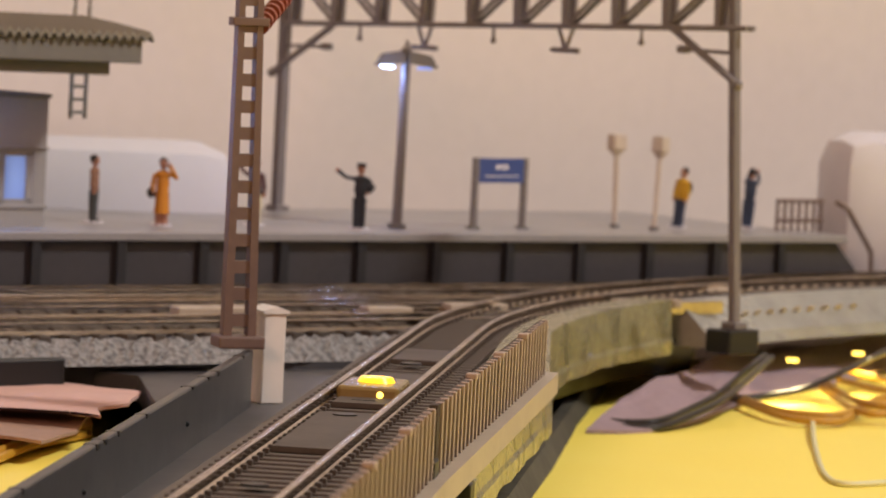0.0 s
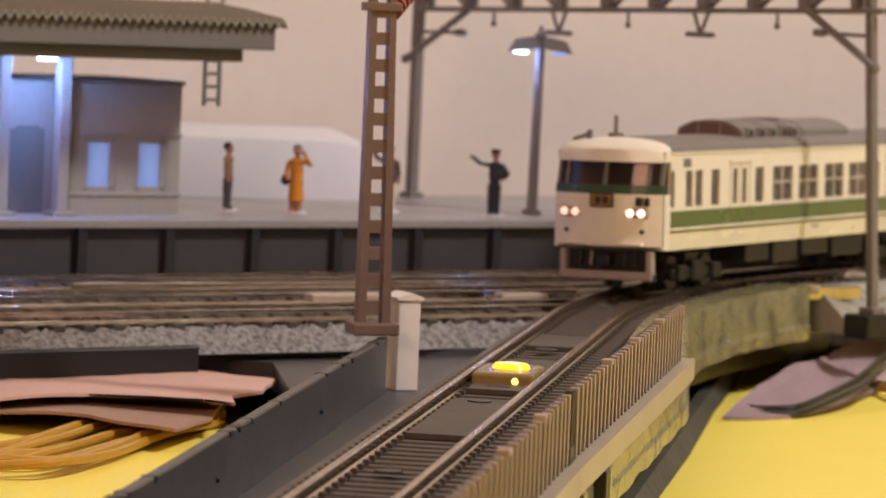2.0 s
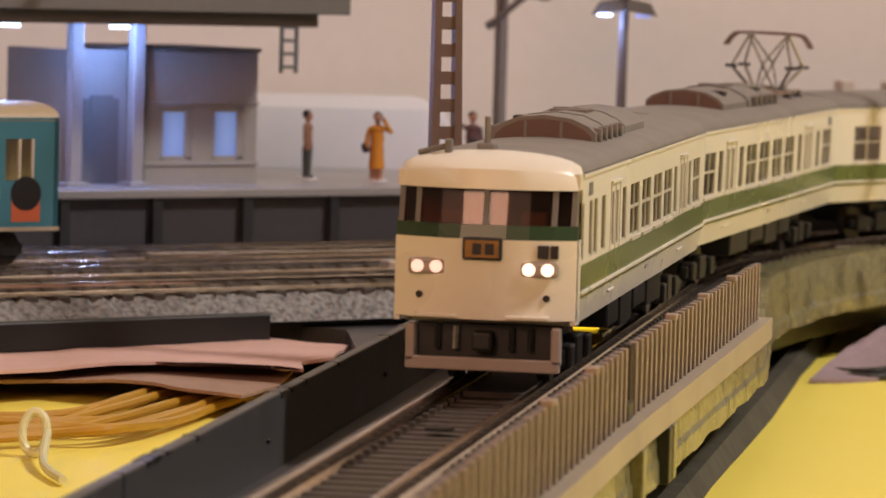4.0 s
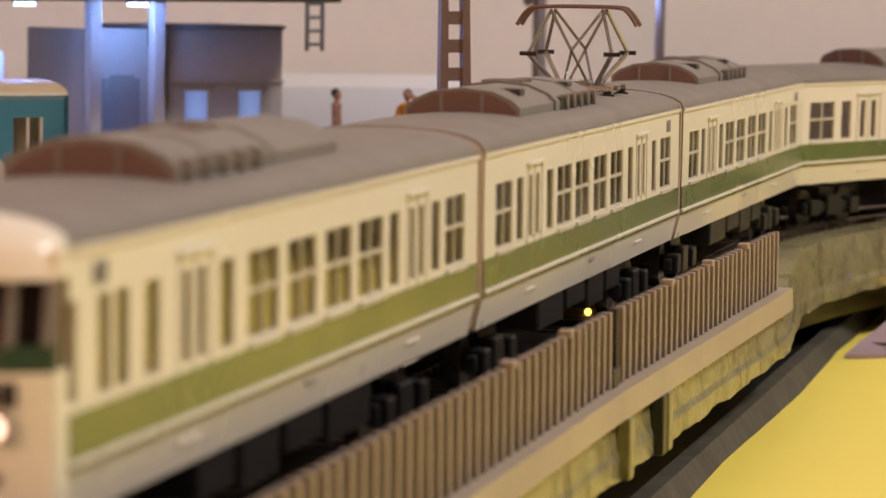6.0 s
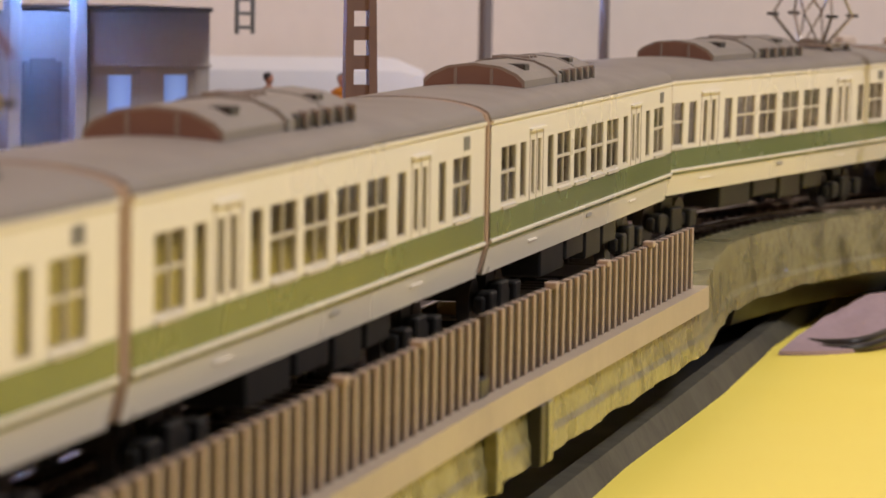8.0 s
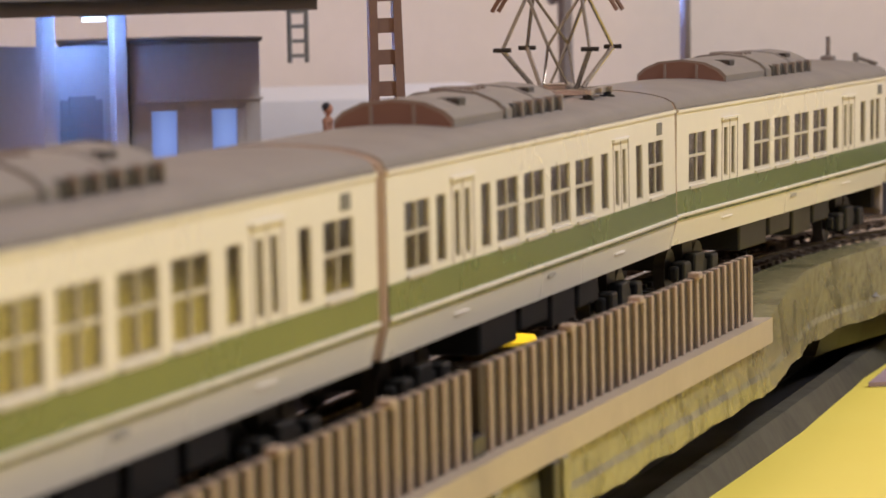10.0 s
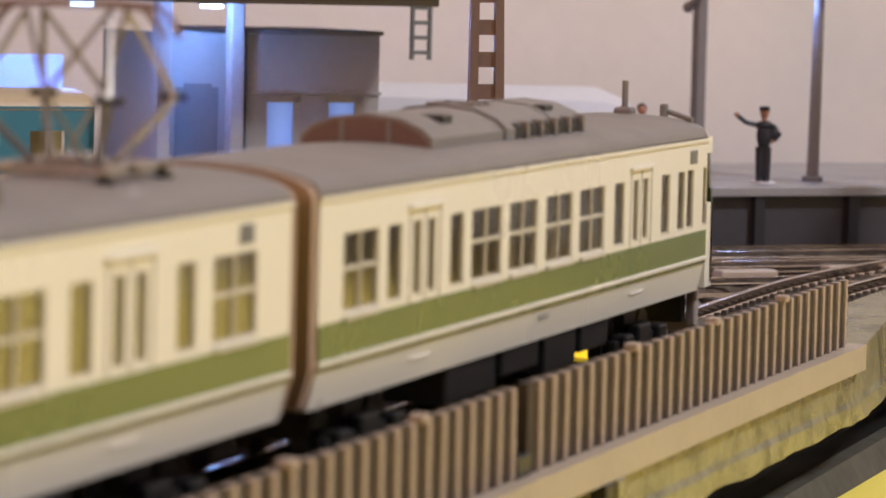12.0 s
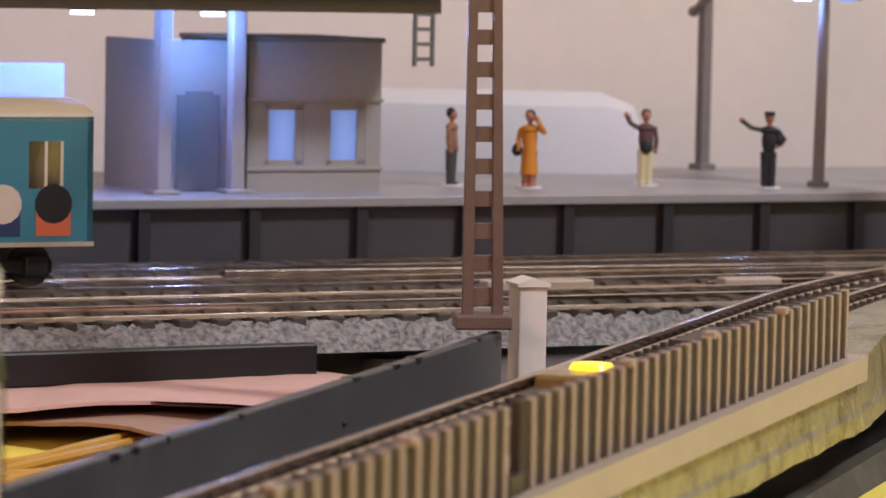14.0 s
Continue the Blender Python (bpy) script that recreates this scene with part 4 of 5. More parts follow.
def cables():
    yellow_box()
    rng = random.Random(11)
    first = [(-80.5, 505.7, -15.2), (-66.5, 510.0, -15.2), (-59.5, 524.3, -15.0), (-53.4, 549.9, -15.0), (-46.5, 552.6, -15.2), (-37.5, 572.1, -15.4)]
    last = [(-77.6, 480.7, -15.2), (-64.6, 488.2, -15.2), (-56.5, 492.3, -15.0), (-50.5, 510.0, -15.0), (-44.2, 534.7, -15.2), (-37.1, 557.4, -15.4)]
    for k in range(8):
        g = k / 7
        pts = [Vector(p).lerp(Vector(q), g) + Vector((0, rng.uniform(-1.5, 1.5), rng.uniform(0, 1.4))) for p, q in zip(first, last)]
        bm = B()
        tube(bm, smooth_line(pts), 0.62, 8)
        solid("cable", bm, CABLE_Y, "orange-yellow insulated cable lying on the yellow box", "cable", group="orange cables", shade=True)
    bm = B()
    tube(bm, smooth_line([(-65.2 + 1.5 * math.cos(a * 0.7), 479.5 + 1.0 * math.sin(a * 0.7), -13 + 2.4 * math.sin(a * 0.7)) for a in range(10)] + [(-62.6, 464.8, -14.8), (-59.3, 453.6, -15.2)]), 0.55, 8)
    solid("cable_tie", bm, TIE, "pale looped cable tie round the cables", "cable tie", shade=True)
    for pts in (
        [(45, 637, -19.2), (49, 634, -19.2), (55, 635, -19.0), (61, 643, -17.8), (68, 655, -16.0), (75, 672, -13.5), (81, 687, -11.2)],
        [(45, 637, -18.6), (50, 636, -18.6), (55, 637, -18.2), (61, 647, -17.2), (68, 660, -15.5), (75, 677, -13.0), (80, 688, -11.0)],
        [(73, 683, -18.5), (78, 683, -18.0), (87, 690, -17.0), (96, 700, -14.5), (108, 721, -12.0), (122, 754, -10.8)],
    ):
        bm = B()
        tube(bm, smooth_line(pts), 0.62, 8)
        solid("cable", bm, CABLE_B, "black insulated cable hanging from the track side", "cable", group="black cables", shade=True)
    for pts in (
        [(75, 684, -18.8), (79, 662, -19.0), (83, 656, -19.0), (89, 658, -19.0), (94, 671, -18.5), (99, 682, -17.5), (105, 688, -17.0)],
        [(75, 687, -18.4), (79, 665, -18.4), (84, 660, -18.4), (89, 661, -18.4), (95, 672, -18.0), (99, 675, -17.5), (105, 676, -17.0)],
        [(93, 702, -17.5), (93, 681, -18.0), (94, 664, -18.0), (98, 663, -18.0), (103, 663, -18.0)],
        [(94, 701, -17.0), (94, 679, -17.0), (96, 668, -17.0), (99, 666, -17.0), (106, 669, -17.0)],
        [(97, 708, -16.5), (100, 695, -16.5), (103, 690, -16.5), (109, 684, -16.5)],
        [(101, 718, -16.0), (104, 711, -16.0), (106, 704, -16.0), (110, 690, -16.0)],
    ):
        bm = B()
        tube(bm, smooth_line(pts), 0.65, 8)
        solid("cable", bm, CABLE_Y, "orange-yellow insulated cable lying on the yellow sheet", "cable", group="orange cables", shade=True)
    bm = B()
    tube(bm, smooth_line([(86, 669, -19.3), (80, 632, -19.3), (75, 596, -19.3), (73, 577, -19.3), (74, 569, -19.3), (79, 571, -19.3), (87, 579, -19.3)]), 0.45, 8)
    solid("cable", bm, TIE, "thin pale olive cable curled on the yellow sheet", "cable", shade=True)


def cloth():
    """A cloth lying on the sheet and rising under the curved track."""
    lower = smooth_line([(42, 628, -19.6), (51, 631, -19.6), (61, 646, -19.6), (76, 686, -19.6), (93, 718, -19.6), (122, 776, -19.6)], 5)
    upper = smooth_line([(53, 655, -15.0), (63, 682, -15.0), (75, 717, -15.0), (86, 741, -15.0), (103, 766, -15.0), (129, 803, -15.0)], 5)
    bm = B()
    rows = []
    for i, (p, q) in enumerate(zip(lower, upper)):
        rows.append([])
        for j in range(11):
            f = j / 10
            v = p.lerp(q, f)
            fold = 0.7 * noise.noise((i * 0.6, j * 0.35, 1)) + 0.3 * math.sin(i * 0.9 + j * 0.5)
            rows[-1].append(bm.verts.new((v.x, v.y, v.z + fold * min(1, 3 * f) + 0.4)))
    for a, b in zip(rows, rows[1:]):
        for k in range(10):
            bm.faces.new((a[k], a[k + 1], b[k + 1], b[k]))
    r = bmesh.ops.extrude_face_region(bm, geom=list(bm.faces))
    for e in r["geom"]:
        if isinstance(e, bmesh.types.BMVert):
            e.co.z -= 0.6
    solid("cloth", bm, CLOTH, "mauve-grey cloth draped under the curved track", "cloth", shade=True)


# ---- trains ----
L, HALF = 130.2, 9.75
Z0, ZG = 6.0, 22.3
WIN = [(0.045, 0.112, 2), (0.130, 0.158, 1), (0.182, 0.198, 0), (0.212, 0.228, 0), (0.260, 0.290, 1), (0.308, 0.378, 2), (0.396, 0.466, 2), (0.488, 0.558, 2), (0.578, 0.648, 2), (0.677, 0.707, 1), (0.734, 0.750, 0), (0.764, 0.780, 0), (0.822, 0.850, 1), (0.876, 0.945, 2)]
CABWIN = WIN[:-1] + [(0.876, 0.900, 1), (0.907, 0.930, 1), (0.962, 0.976, 1)]
WZ0, WZ1 = 13.0, 19.1


def yy(s):
    return -L / 2 + s * L


def side_walls(bm, wins, y_end):
    for sgn in (-1, 1):
        a, b = (HALF - 0.6, HALF) if sgn > 0 else (-HALF, -HALF + 0.6)
        bx(bm, a, b, -L / 2, y_end, 9.4, WZ0)
        prism(bm, [(sgn * HALF, 9.4), (sgn * (HALF - 0.75), Z0), (sgn * (HALF - 1.3), Z0), (sgn * (HALF - 0.6), 9.4)], -L / 2, y_end)
        bx(bm, a, b, -L / 2, y_end, WZ1, ZG)
        edges = [-L / 2] + [v for s0, s1, _ in wins for v in (yy(s0), yy(s1))] + [y_end]
        for k in range(0, len(edges), 2):
            bx(bm, a, b, edges[k], edges[k + 1], WZ0, WZ1)


def roof_points(h=2.25, half=HALF):
    n = 12
    pts = [(half * math.cos(math.pi * k / n), ZG + h * math.sin(math.pi * k / n) ** 0.8) for k in range(n + 1)]
    return [(half, ZG - 0.25)] + pts + [(-half, ZG - 0.25)]


def bogie(parent, y, drop=1.0):
    bm = B()
    bx(bm, -6, 6, y - 2.5, y + 2.5, 2.5, 6)
    bo = part("bogie", bm, UNDER, parent, "black moulded bogie frame")
    bo.matrix_basis = at(0, 0, RAIL_Z * drop)
    for sx in (-1, 1):
        bm = B()
        a, b = sorted((sx * 6.0, sx * 7.2))
        bx(bm, a, b, y - 9.5, y + 9.5, 1.9, 3.7, 0.3)
        for q in (-7, 7):
            c, d = sorted((sx * 6.0, sx * 7.9))
            bx(bm, c, d, y + q - 1.6, y + q + 1.6, 1.6, 4.2, 0.3)
        c, d = sorted((sx * 6.2, sx * 7.7))
        bx(bm, c, d, y - 2.4, y + 2.4, 1.4, 4.8, 0.3)
        part("side_frame", bm, UNDER, bo)
    for q in (-7, 7):
        for sx in (-1, 1):
            bm = B()
            cyl(bm, (sx * 4.2, y + q, 2.85), (sx * 5.6, y + q, 2.85), 2.85, 18)
            part("wheel", bm, WHEEL, bo, "dark metal wheel", True)


def ac_unit(parent, y0, y1):
    w, z0, z1 = 6.1, 23.2, 27.1
    prof = [(-w, z0), (-w, z0 + 1.9), (-w + 0.9, z0 + 2.7), (-3.2, z1 - 0.35), (0, z1), (3.2, z1 - 0.35), (w - 0.9, z0 + 2.7), (w, z0 + 1.9), (w, z0)]
    mid = y0 + (y1 - y0) * 0.45
    bm = B()
    prism(bm, [(x * 0.97, z - (0.12 if z > z0 else 0)) for x, z in prof], y0 + 0.3, mid)
    prism(bm, prof, mid, y1 - 0.3)
    ac = part("air_conditioner", bm, ROOF, parent, "grey arched roof air conditioner")
    for ya, yb in ((y0, y0 + 0.5), (y1 - 0.5, y1)):
        bm = B()
        prism(bm, [(x * 0.92, z if z < z0 + 0.1 else z - 0.4) for x, z in prof], ya, yb)
        part("end_panel", bm, ROOF_BROWN, ac, "brown end panel")
        for x in (-2.1, 2.1):
            bm = B()
            bx(bm, x - 0.16, x + 0.16, ya - 0.2, yb + 0.2, z0, z1 - 0.75)
            part("divider", bm, ROOF, ac)
    for k in range(5):
        y = y0 + (y1 - y0) * (0.53 + k * 0.098)
        for sx in (-1, 1):
            bm = B()
            a, b = sorted((sx * (w - 1.0), sx * (w + 0.1)))
            bx(bm, a, b, y - 1.25, y + 1.25, z0 + 0.35, z0 + 2.35, 0.35)
            part("vent", bm, BLACK, ac, "dark side vent")
            bm = B()
            a, b = sorted((sx * (w - 0.6), sx * (w + 0.5)))
            bx(bm, a, b, y + 1.35, y + 2.0, z0, z0 + 2.5, 0.15)
            part("fin", bm, ROOF, ac)
    for y in (y0 + 9, y1 - 8):
        bm = B()
        bx(bm, 2.4, 4.6, y - 1.5, y + 1.5, z1 - 1.35, z1 - 0.35, 0.2)
        part("hatch", bm, BLACK, ac, "dark roof hatch")
    for y in (mid, y1 - 11):
        bm = B()
        prism(bm, [(x * 1.006, z + (0.1 if z > z0 + 0.1 else 0)) for x, z in prof], y - 0.45, y + 0.45)
        part("seam", bm, STATION_DARK, ac, "dark seam")
    for k in range(3):
        bm = B()
        bx(bm, -2.6, 2.0, mid + 3.2 + k * 2.4, mid + 3.8 + k * 2.4, z1 - 0.35, z1 + 0.12, 0.08)
        part("top_rib", bm, ROOF, ac)
    for sx in (-1, 1):
        bm = B()
        a, b = sorted((sx * w, sx * (w + 1.1)))
        bx(bm, a, b, y0 + 12, y1 - 3, 22.9, 23.6, 0.1)
        part("base_rail", bm, ROOF, ac)


def pantograph(parent, y, rise):
    z = 23.9
    knee, top = z + 1.2 + 4.2 * rise, z + 1.2 + 9.4 * rise
    bm = B()
    for x in (-4.2, 4.2):
        bx(bm, x - 0.35, x + 0.35, y - 6, y + 6, z + 0.9, z + 1.6, 0.1)
    for q in (-5.5, 0, 5.5):
        bx(bm, -5.0, 5.0, y + q - 0.4, y + q + 0.4, z + 0.9, z + 1.6, 0.1)
    bx(bm, -1.5, 1.5, y - 2.2, y + 2.2, z + 0.6, z + 2.2, 0.3)
    p = part("pantograph", bm, PANTO, parent, "raised diamond pantograph with twin contact strips")
    for x in (-4.4, 4.4):
        for q in (-5.5, 5.5):
            bm = B()
            for k in range(3):
                cyl(bm, (x, y + q, z - 1.3 + k * 0.75), (x, y + q, z - 0.9 + k * 0.75), 0.85, 10)
            cyl(bm, (x, y + q, z - 1.4), (x, y + q, z + 1.0), 0.5, 8)
            part("insulator", bm, UNDER, p, "dark ribbed insulator")
    for s in (-1, 1):
        for x in (-1, 1):
            bm = B()
            cyl(bm, (x * 2.4, y + s * 1.6, z + 1.6), (x * 5.0, y + s * 6.2, knee), 0.3, 8)
            part("lower_arm", bm, PANTO, p)
            bm = B()
            cyl(bm, (x * 5.0, y + s * 6.2, knee), (x * 3.1, y + s * 1.5, top), 0.22, 8)
            part("upper_arm", bm, PANTO, p)
            bm = B()
            cyl(bm, (x * 3.1, y + s * 1.5, top), (0, y + s * 5.2, knee + 0.4), 0.2, 6)
            cyl(bm, (0, y + s * 5.2, knee + 0.4), (x * 1.5, y + s * 1.4, z + 1.6), 0.17, 6)
            part("brace", bm, PANTO, p)
            bm = B()
            cyl(bm, (x * 4.0, y + s * 6.2, knee), (x * 6.0, y + s * 6.2, knee), 0.26, 8)
            part("knee_pin", bm, UNDER, p, "short dark knee pin")
        bm = B()
        strip_line = [(-7.2, y + s * 1.6, top - 1.8), (-6.0, y + s * 1.6, top - 0.1), (-4.2, y + s * 1.6, top + 0.4), (4.2, y + s * 1.6, top + 0.4), (6.0, y + s * 1.6, top - 0.1), (7.2, y + s * 1.6, top - 1.8)]
        tube(bm, smooth_line(strip_line, 4), 0.26, 6)
        part("contact_strip", bm, ROOF_BROWN, p, "brown contact strip with drooping horns")
    bm = B()
    tube(bm, smooth_line([(2.2, y + 6, z + 0.9), (1.5, y + 9, z - 0.2), (2.0, y + 14, z - 0.5), (1.2, L / 2 - 1.0, z - 0.2)], 5), 0.24, 6)
    part("roof_conduit", bm, STATION_DARK, p, "thin dark roof conduit")


def stripe(parent, name, y0, y1, z0, z1):
    for sx in (-1, 1):
        bm = B()
        a, b = sorted((sx * (HALF - 0.05), sx * (HALF + 0.06)))
        bx(bm, a, b, y0, y1, z0, z1)
        part(name, bm, GREEN, parent, "dark green painted stripe, the thin one as moulding shade")


def make_car(label, cab=False, panto=0.0):
    """A car with its rail level at the origin; a cab faces +y."""
    c = thing("railway_car", label, "train car", group="cars of the cream train")
    y_end = L / 2 - (3.2 if cab else 0)
    wins = CABWIN if cab else WIN
    bm = B()
    side_walls(bm, wins, y_end)
    bx(bm, -HALF + 0.02, HALF - 0.02, -L / 2, -L / 2 + 0.7, 9.2, ZG)
    bx(bm, -HALF + 0.8, HALF - 0.8, -L / 2, -L / 2 + 0.7, Z0, 9.2)
    if not cab:
        bx(bm, -HALF + 0.02, HALF - 0.02, L / 2 - 0.7, L / 2, 9.2, ZG)
        bx(bm, -HALF + 0.8, HALF - 0.8, L / 2 - 0.7, L / 2, Z0, 9.2)
    bx(bm, -HALF + 1.1, HALF - 1.1, -L / 2, y_end, Z0, Z0 + 0.8)
    part("body", bm, CREAM, c, "cream painted car body")
    bm = B()
    prism(bm, roof_points(), -L / 2, y_end)
    part("roof", bm, ROOF, c, "matt grey-brown roof", True)
    for sx in (-1, 1):
        bm = B()
        a, b = sorted((sx * (HALF - 0.05), sx * (HALF + 0.22)))
        bx(bm, a, b, -L / 2, y_end, ZG - 0.45, ZG - 0.1)
        part("gutter", bm, CREAM, c)
    stripe(c, "broad_stripe", -L / 2, y_end, 9.75, 12.5)
    # shadow line below the belt moulding, painted on in dark green
    stripe(c, "moulding_shade", -L / 2, y_end, 9.0, 9.22)
    for sx in (-1, 1):
        bm = B()
        a, b = sorted((sx * (HALF - 0.05), sx * (HALF + 0.3)))
        bx(bm, a, b, -L / 2, y_end, 9.35, 9.75, 0.1)
        part("belt_moulding", bm, CREAM, c)
    # windows
    for s0, s1, kind in wins:
        w = (s1 - s0) * L
        for sx in (-1, 1):
            a, b = sorted((sx * (HALF - 0.4), sx * (HALF - 0.25)))
            bm = B()
            bx(bm, a, b, yy(s0), yy(s1), WZ0, WZ1)
            p = part("window", bm, GLASS, c, "tinted window glass")
            p.visible_shadow = False
            bm = B()
            a, b = sorted((sx * (HALF - 0.3), sx * (HALF - 0.08)))
            if kind == 2:
                m = (yy(s0) + yy(s1)) / 2
                bx(bm, a, b, m - 0.2, m + 0.2, WZ0, WZ1)
                bx(bm, a, b, yy(s0), yy(s1), 16.2, 16.55)
            bx(bm, a, b, yy(s0), yy(s1), WZ0, WZ0 + 0.22)
            bx(bm, a, b, yy(s0), yy(s0) + 0.25, WZ0, WZ1)
            bx(bm, a, b, yy(s1) - 0.25, yy(s1), WZ0, WZ1)
            part("frame", bm, FRAME, p, "silver window frame")
            if kind == 2:
                bm = B()
                a, b = sorted((sx * (HALF - 0.05), sx * (HALF + 0.3)))
                bx(bm, a, b, yy(s0) + 0.2, yy(s1) - 0.2, WZ0 - 0.55, WZ0 - 0.2)
                part("sill", bm, FRAME, p)
    # doors: seams, rails and steps
    for s in (0.205, 0.757):
        for sx in (-1, 1):
            bm = B()
            a, b = sorted((sx * (HALF - 0.02), sx * (HALF + 0.05)))
            for q in (-4.1, 4.1):
                bx(bm, a, b, yy(s) + q - 0.12, yy(s) + q + 0.12, 9.8, 20.2)
            bx(bm, a, b, yy(s) - 0.1, yy(s) + 0.1, 9.8, 20.0)
            part("door_seam", bm, SKIRT, c, "thin door seam")
            bm = B()
            a, b = sorted((sx * (HALF - 0.02), sx * (HALF + 0.35)))
            bx(bm, a, b, yy(s) - 4.6, yy(s) + 4.6, 20.1, 20.4)
            part("rain_strip", bm, CREAM, c)
            bm = B()
            bx(bm, *sorted((sx * (HALF - 0.7), sx * (HALF - 0.2))), yy(s) - 2.6, yy(s) + 2.6, 7.75, 7.95)
            part("door_step", bm, WHITEBOX, c, "pale raised step")
    for sx in (-1, 1):
        bm = B()
        a, b = sorted((sx * (HALF - 0.02), sx * (HALF + 0.08)))
        bx(bm, a, b, yy(0.915), yy(0.938), 19.7, 21.1, 0.03)
        part("end_vent", bm, STATION_DARK, c, "small dark destination slot")
        bm = B()
        bx(bm, *sorted((sx * (HALF - 0.7), sx * (HALF - 0.15))), yy(0.48), yy(0.505), 8.0, 8.5, 0.03)
        part("number_plate", bm, STATION, c, "small grey plate")
    # inside
    bm = B()
    bx(bm, -HALF + 0.7, HALF - 0.7, -L / 2 + 1, y_end - 1, 6.8, 11.6)
    for k in range(17):
        y = -L / 2 + 7 + k * 7.2
        if y < y_end - 6:
            for a, b in ((-8.2, -1.4), (1.4, 8.2)):
                bx(bm, a, b, y, y + 1.8, 11.6, 15.6, 0.3)
    part("seating", bm, SEAT, c, "brown seat rows")
    # ends
    for sg in ((-1,) if cab else (-1, 1)):
        bm = B()
        y0, y1 = sorted((sg * L / 2, sg * (L / 2 + 1.45)))
        prism(bm, [(x * 0.985, z - 0.25) for x, z in roof_points(2.4)] + [(-HALF * 0.985, 9.2), (-HALF * 0.9, Z0 + 0.3), (HALF * 0.9, Z0 + 0.3), (HALF * 0.985, 9.2)], y0, y1)
        part("gangway", bm, GANGWAY, c, "tan rubber gangway surround")
    bm = B()
    bx(bm, -1.0, 1.0, -L / 2 - 1.6, -L / 2, 3.4, 5.2)
    part("coupler", bm, UNDER, c)
    # underfloor
    for k, (a, b, z) in enumerate(((-27, -12, 2.2), (-10, 2, 3.0), (4, 15, 2.0), (17, 27, 2.8))):
        bm = B()
        bx(bm, -8.4, -2.6, a, b, z, 6.1, 0.3)
        bx(bm, 2.6, 8.4, a, b, z + 0.4, 6.1, 0.3)
        part("equipment_box", bm, UNDER, c, "black underfloor box")
    bogie(c, -45)
    bogie(c, 45)
    ac_unit(c, -26 if not cab else -25, 21 if not cab else 25)
    if panto:
        pantograph(c, 47, panto)
    if cab:
        cab_front(c, y_end)
    return c


def cab_front(c, y0):
    f = L / 2 + 2.4
    # face in piers: lower panel, pillars, brow
    bm = B()

    def slab(x0, x1, z0, z1, lean0=0.0, lean1=0.0):
        n = 8
        cols = []
        for i in range(n + 1):
            x = x0 + (x1 - x0) * i / n
            bow = 2.6 * (abs(x) / HALF) ** 2.6
            cols.append([bm.verts.new((x, f - bow - lean0, z0)), bm.verts.new((x, f - bow - lean1, z1)), bm.verts.new((x, f - bow - lean1 - 0.8, z1)), bm.verts.new((x, f - bow - lean0 - 0.8, z0))])
        for a, b in zip(cols, cols[1:]):
            for k in range(4):
                bm.faces.new((a[k], a[(k + 1) % 4], b[(k + 1) % 4], b[k]))
        bm.faces.new(cols[0][::-1])
        bm.faces.new(cols[-1])
    slab(-HALF, HALF, Z0 + 0.8, 15.3, 0.0, 0.0)
    for sx in (-1, 1):
        bx(bm, *sorted((sx * (HALF - 0.6), sx * HALF)), y0, L / 2 - 0.2, Z0 + 0.3, 15.3)
        bx(bm, *sorted((sx * (HALF - 0.6), sx * HALF)), y0, L / 2 - 1.0, 20.6, ZG)
    part("face", bm, PEACH, c, "cream rounded cab face", True)
    bm = B()
    slab(-HALF, HALF, 15.3, 16.8, 0.0, 0.45)
    part("face_band", bm, FACE_GREEN, c, "dark green band across the face")
    bm = B()
    slab(-HALF + 0.3, HALF - 0.3, 16.8, 20.6, 0.75, 1.6)
    w = part("windscreen", bm, WINDSCREEN, c, "wrapped windscreen glass")
    w.visible_shadow = False
    bm = B()
    for x in (-HALF + 0.5, -7.3, -0.15, 7.3, HALF - 0.5):
        n = 0.3 if abs(x) > 8 else 0.28
        bow = 2.6 * (abs(x) / HALF) ** 2.6
        a = [bm.verts.new(q) for q in ((x - n, f - bow - 0.4, 16.8), (x + n, f - bow - 0.4, 16.8), (x + n, f - bow - 1.35, 20.6), (x - n, f - bow - 1.35, 20.6))]
        b = [bm.verts.new(v.co - Vector((0, 0.9, 0))) for v in a]
        bm.faces.new(a)
        bm.faces.new(b[::-1])
        for k in range(4):
            bm.faces.new((a[k], b[k], b[(k + 1) % 4], a[(k + 1) % 4]))
    part("windscreen_pillar", bm, STATION_DARK, w, "dark windscreen pillars")
    # brow and roof dome
    bm = B()
    rings = []
    prof = roof_points()
    m = 7
    for i in range(m + 1):
        t = i / m
        y = y0 + (f - 1.0 - y0) * t
        drop = 2.0 * t ** 2.2
        rings.append([])
        for x, z in prof:
            bow = 2.6 * (abs(x) / HALF) ** 2.6 * t
            zz = max(20.6, z - drop * (0.35 + 0.65 * (z - ZG) / 2.5 if z > ZG else 0.9)) if i else z
            rings[-1].append(bm.verts.new((x * (1 - 0.02 * t), y - bow, zz)))
    low = []
    for x, z in prof:
        bow = 2.6 * (abs(x) / HALF) ** 2.6
        low.append(bm.verts.new((x * 0.985, f - bow - 0.75, 20.55)))
    rings.append(low)
    for a, b in zip(rings, rings[1:]):
        for k in range(len(prof) - 1):
            bm.faces.new((a[k], a[k + 1], b[k + 1], b[k]))
    part("brow", bm, PEACH, c, "cream domed brow over the windscreen", True)
    bm = B()
    bx(bm, -HALF + 0.7, HALF - 0.7, y0 - 8.0, y0 - 7.4, 7, 22)
    bx(bm, -HALF + 0.7, HALF - 0.7, y0 - 7, f - 3.6, 7, 14.8)
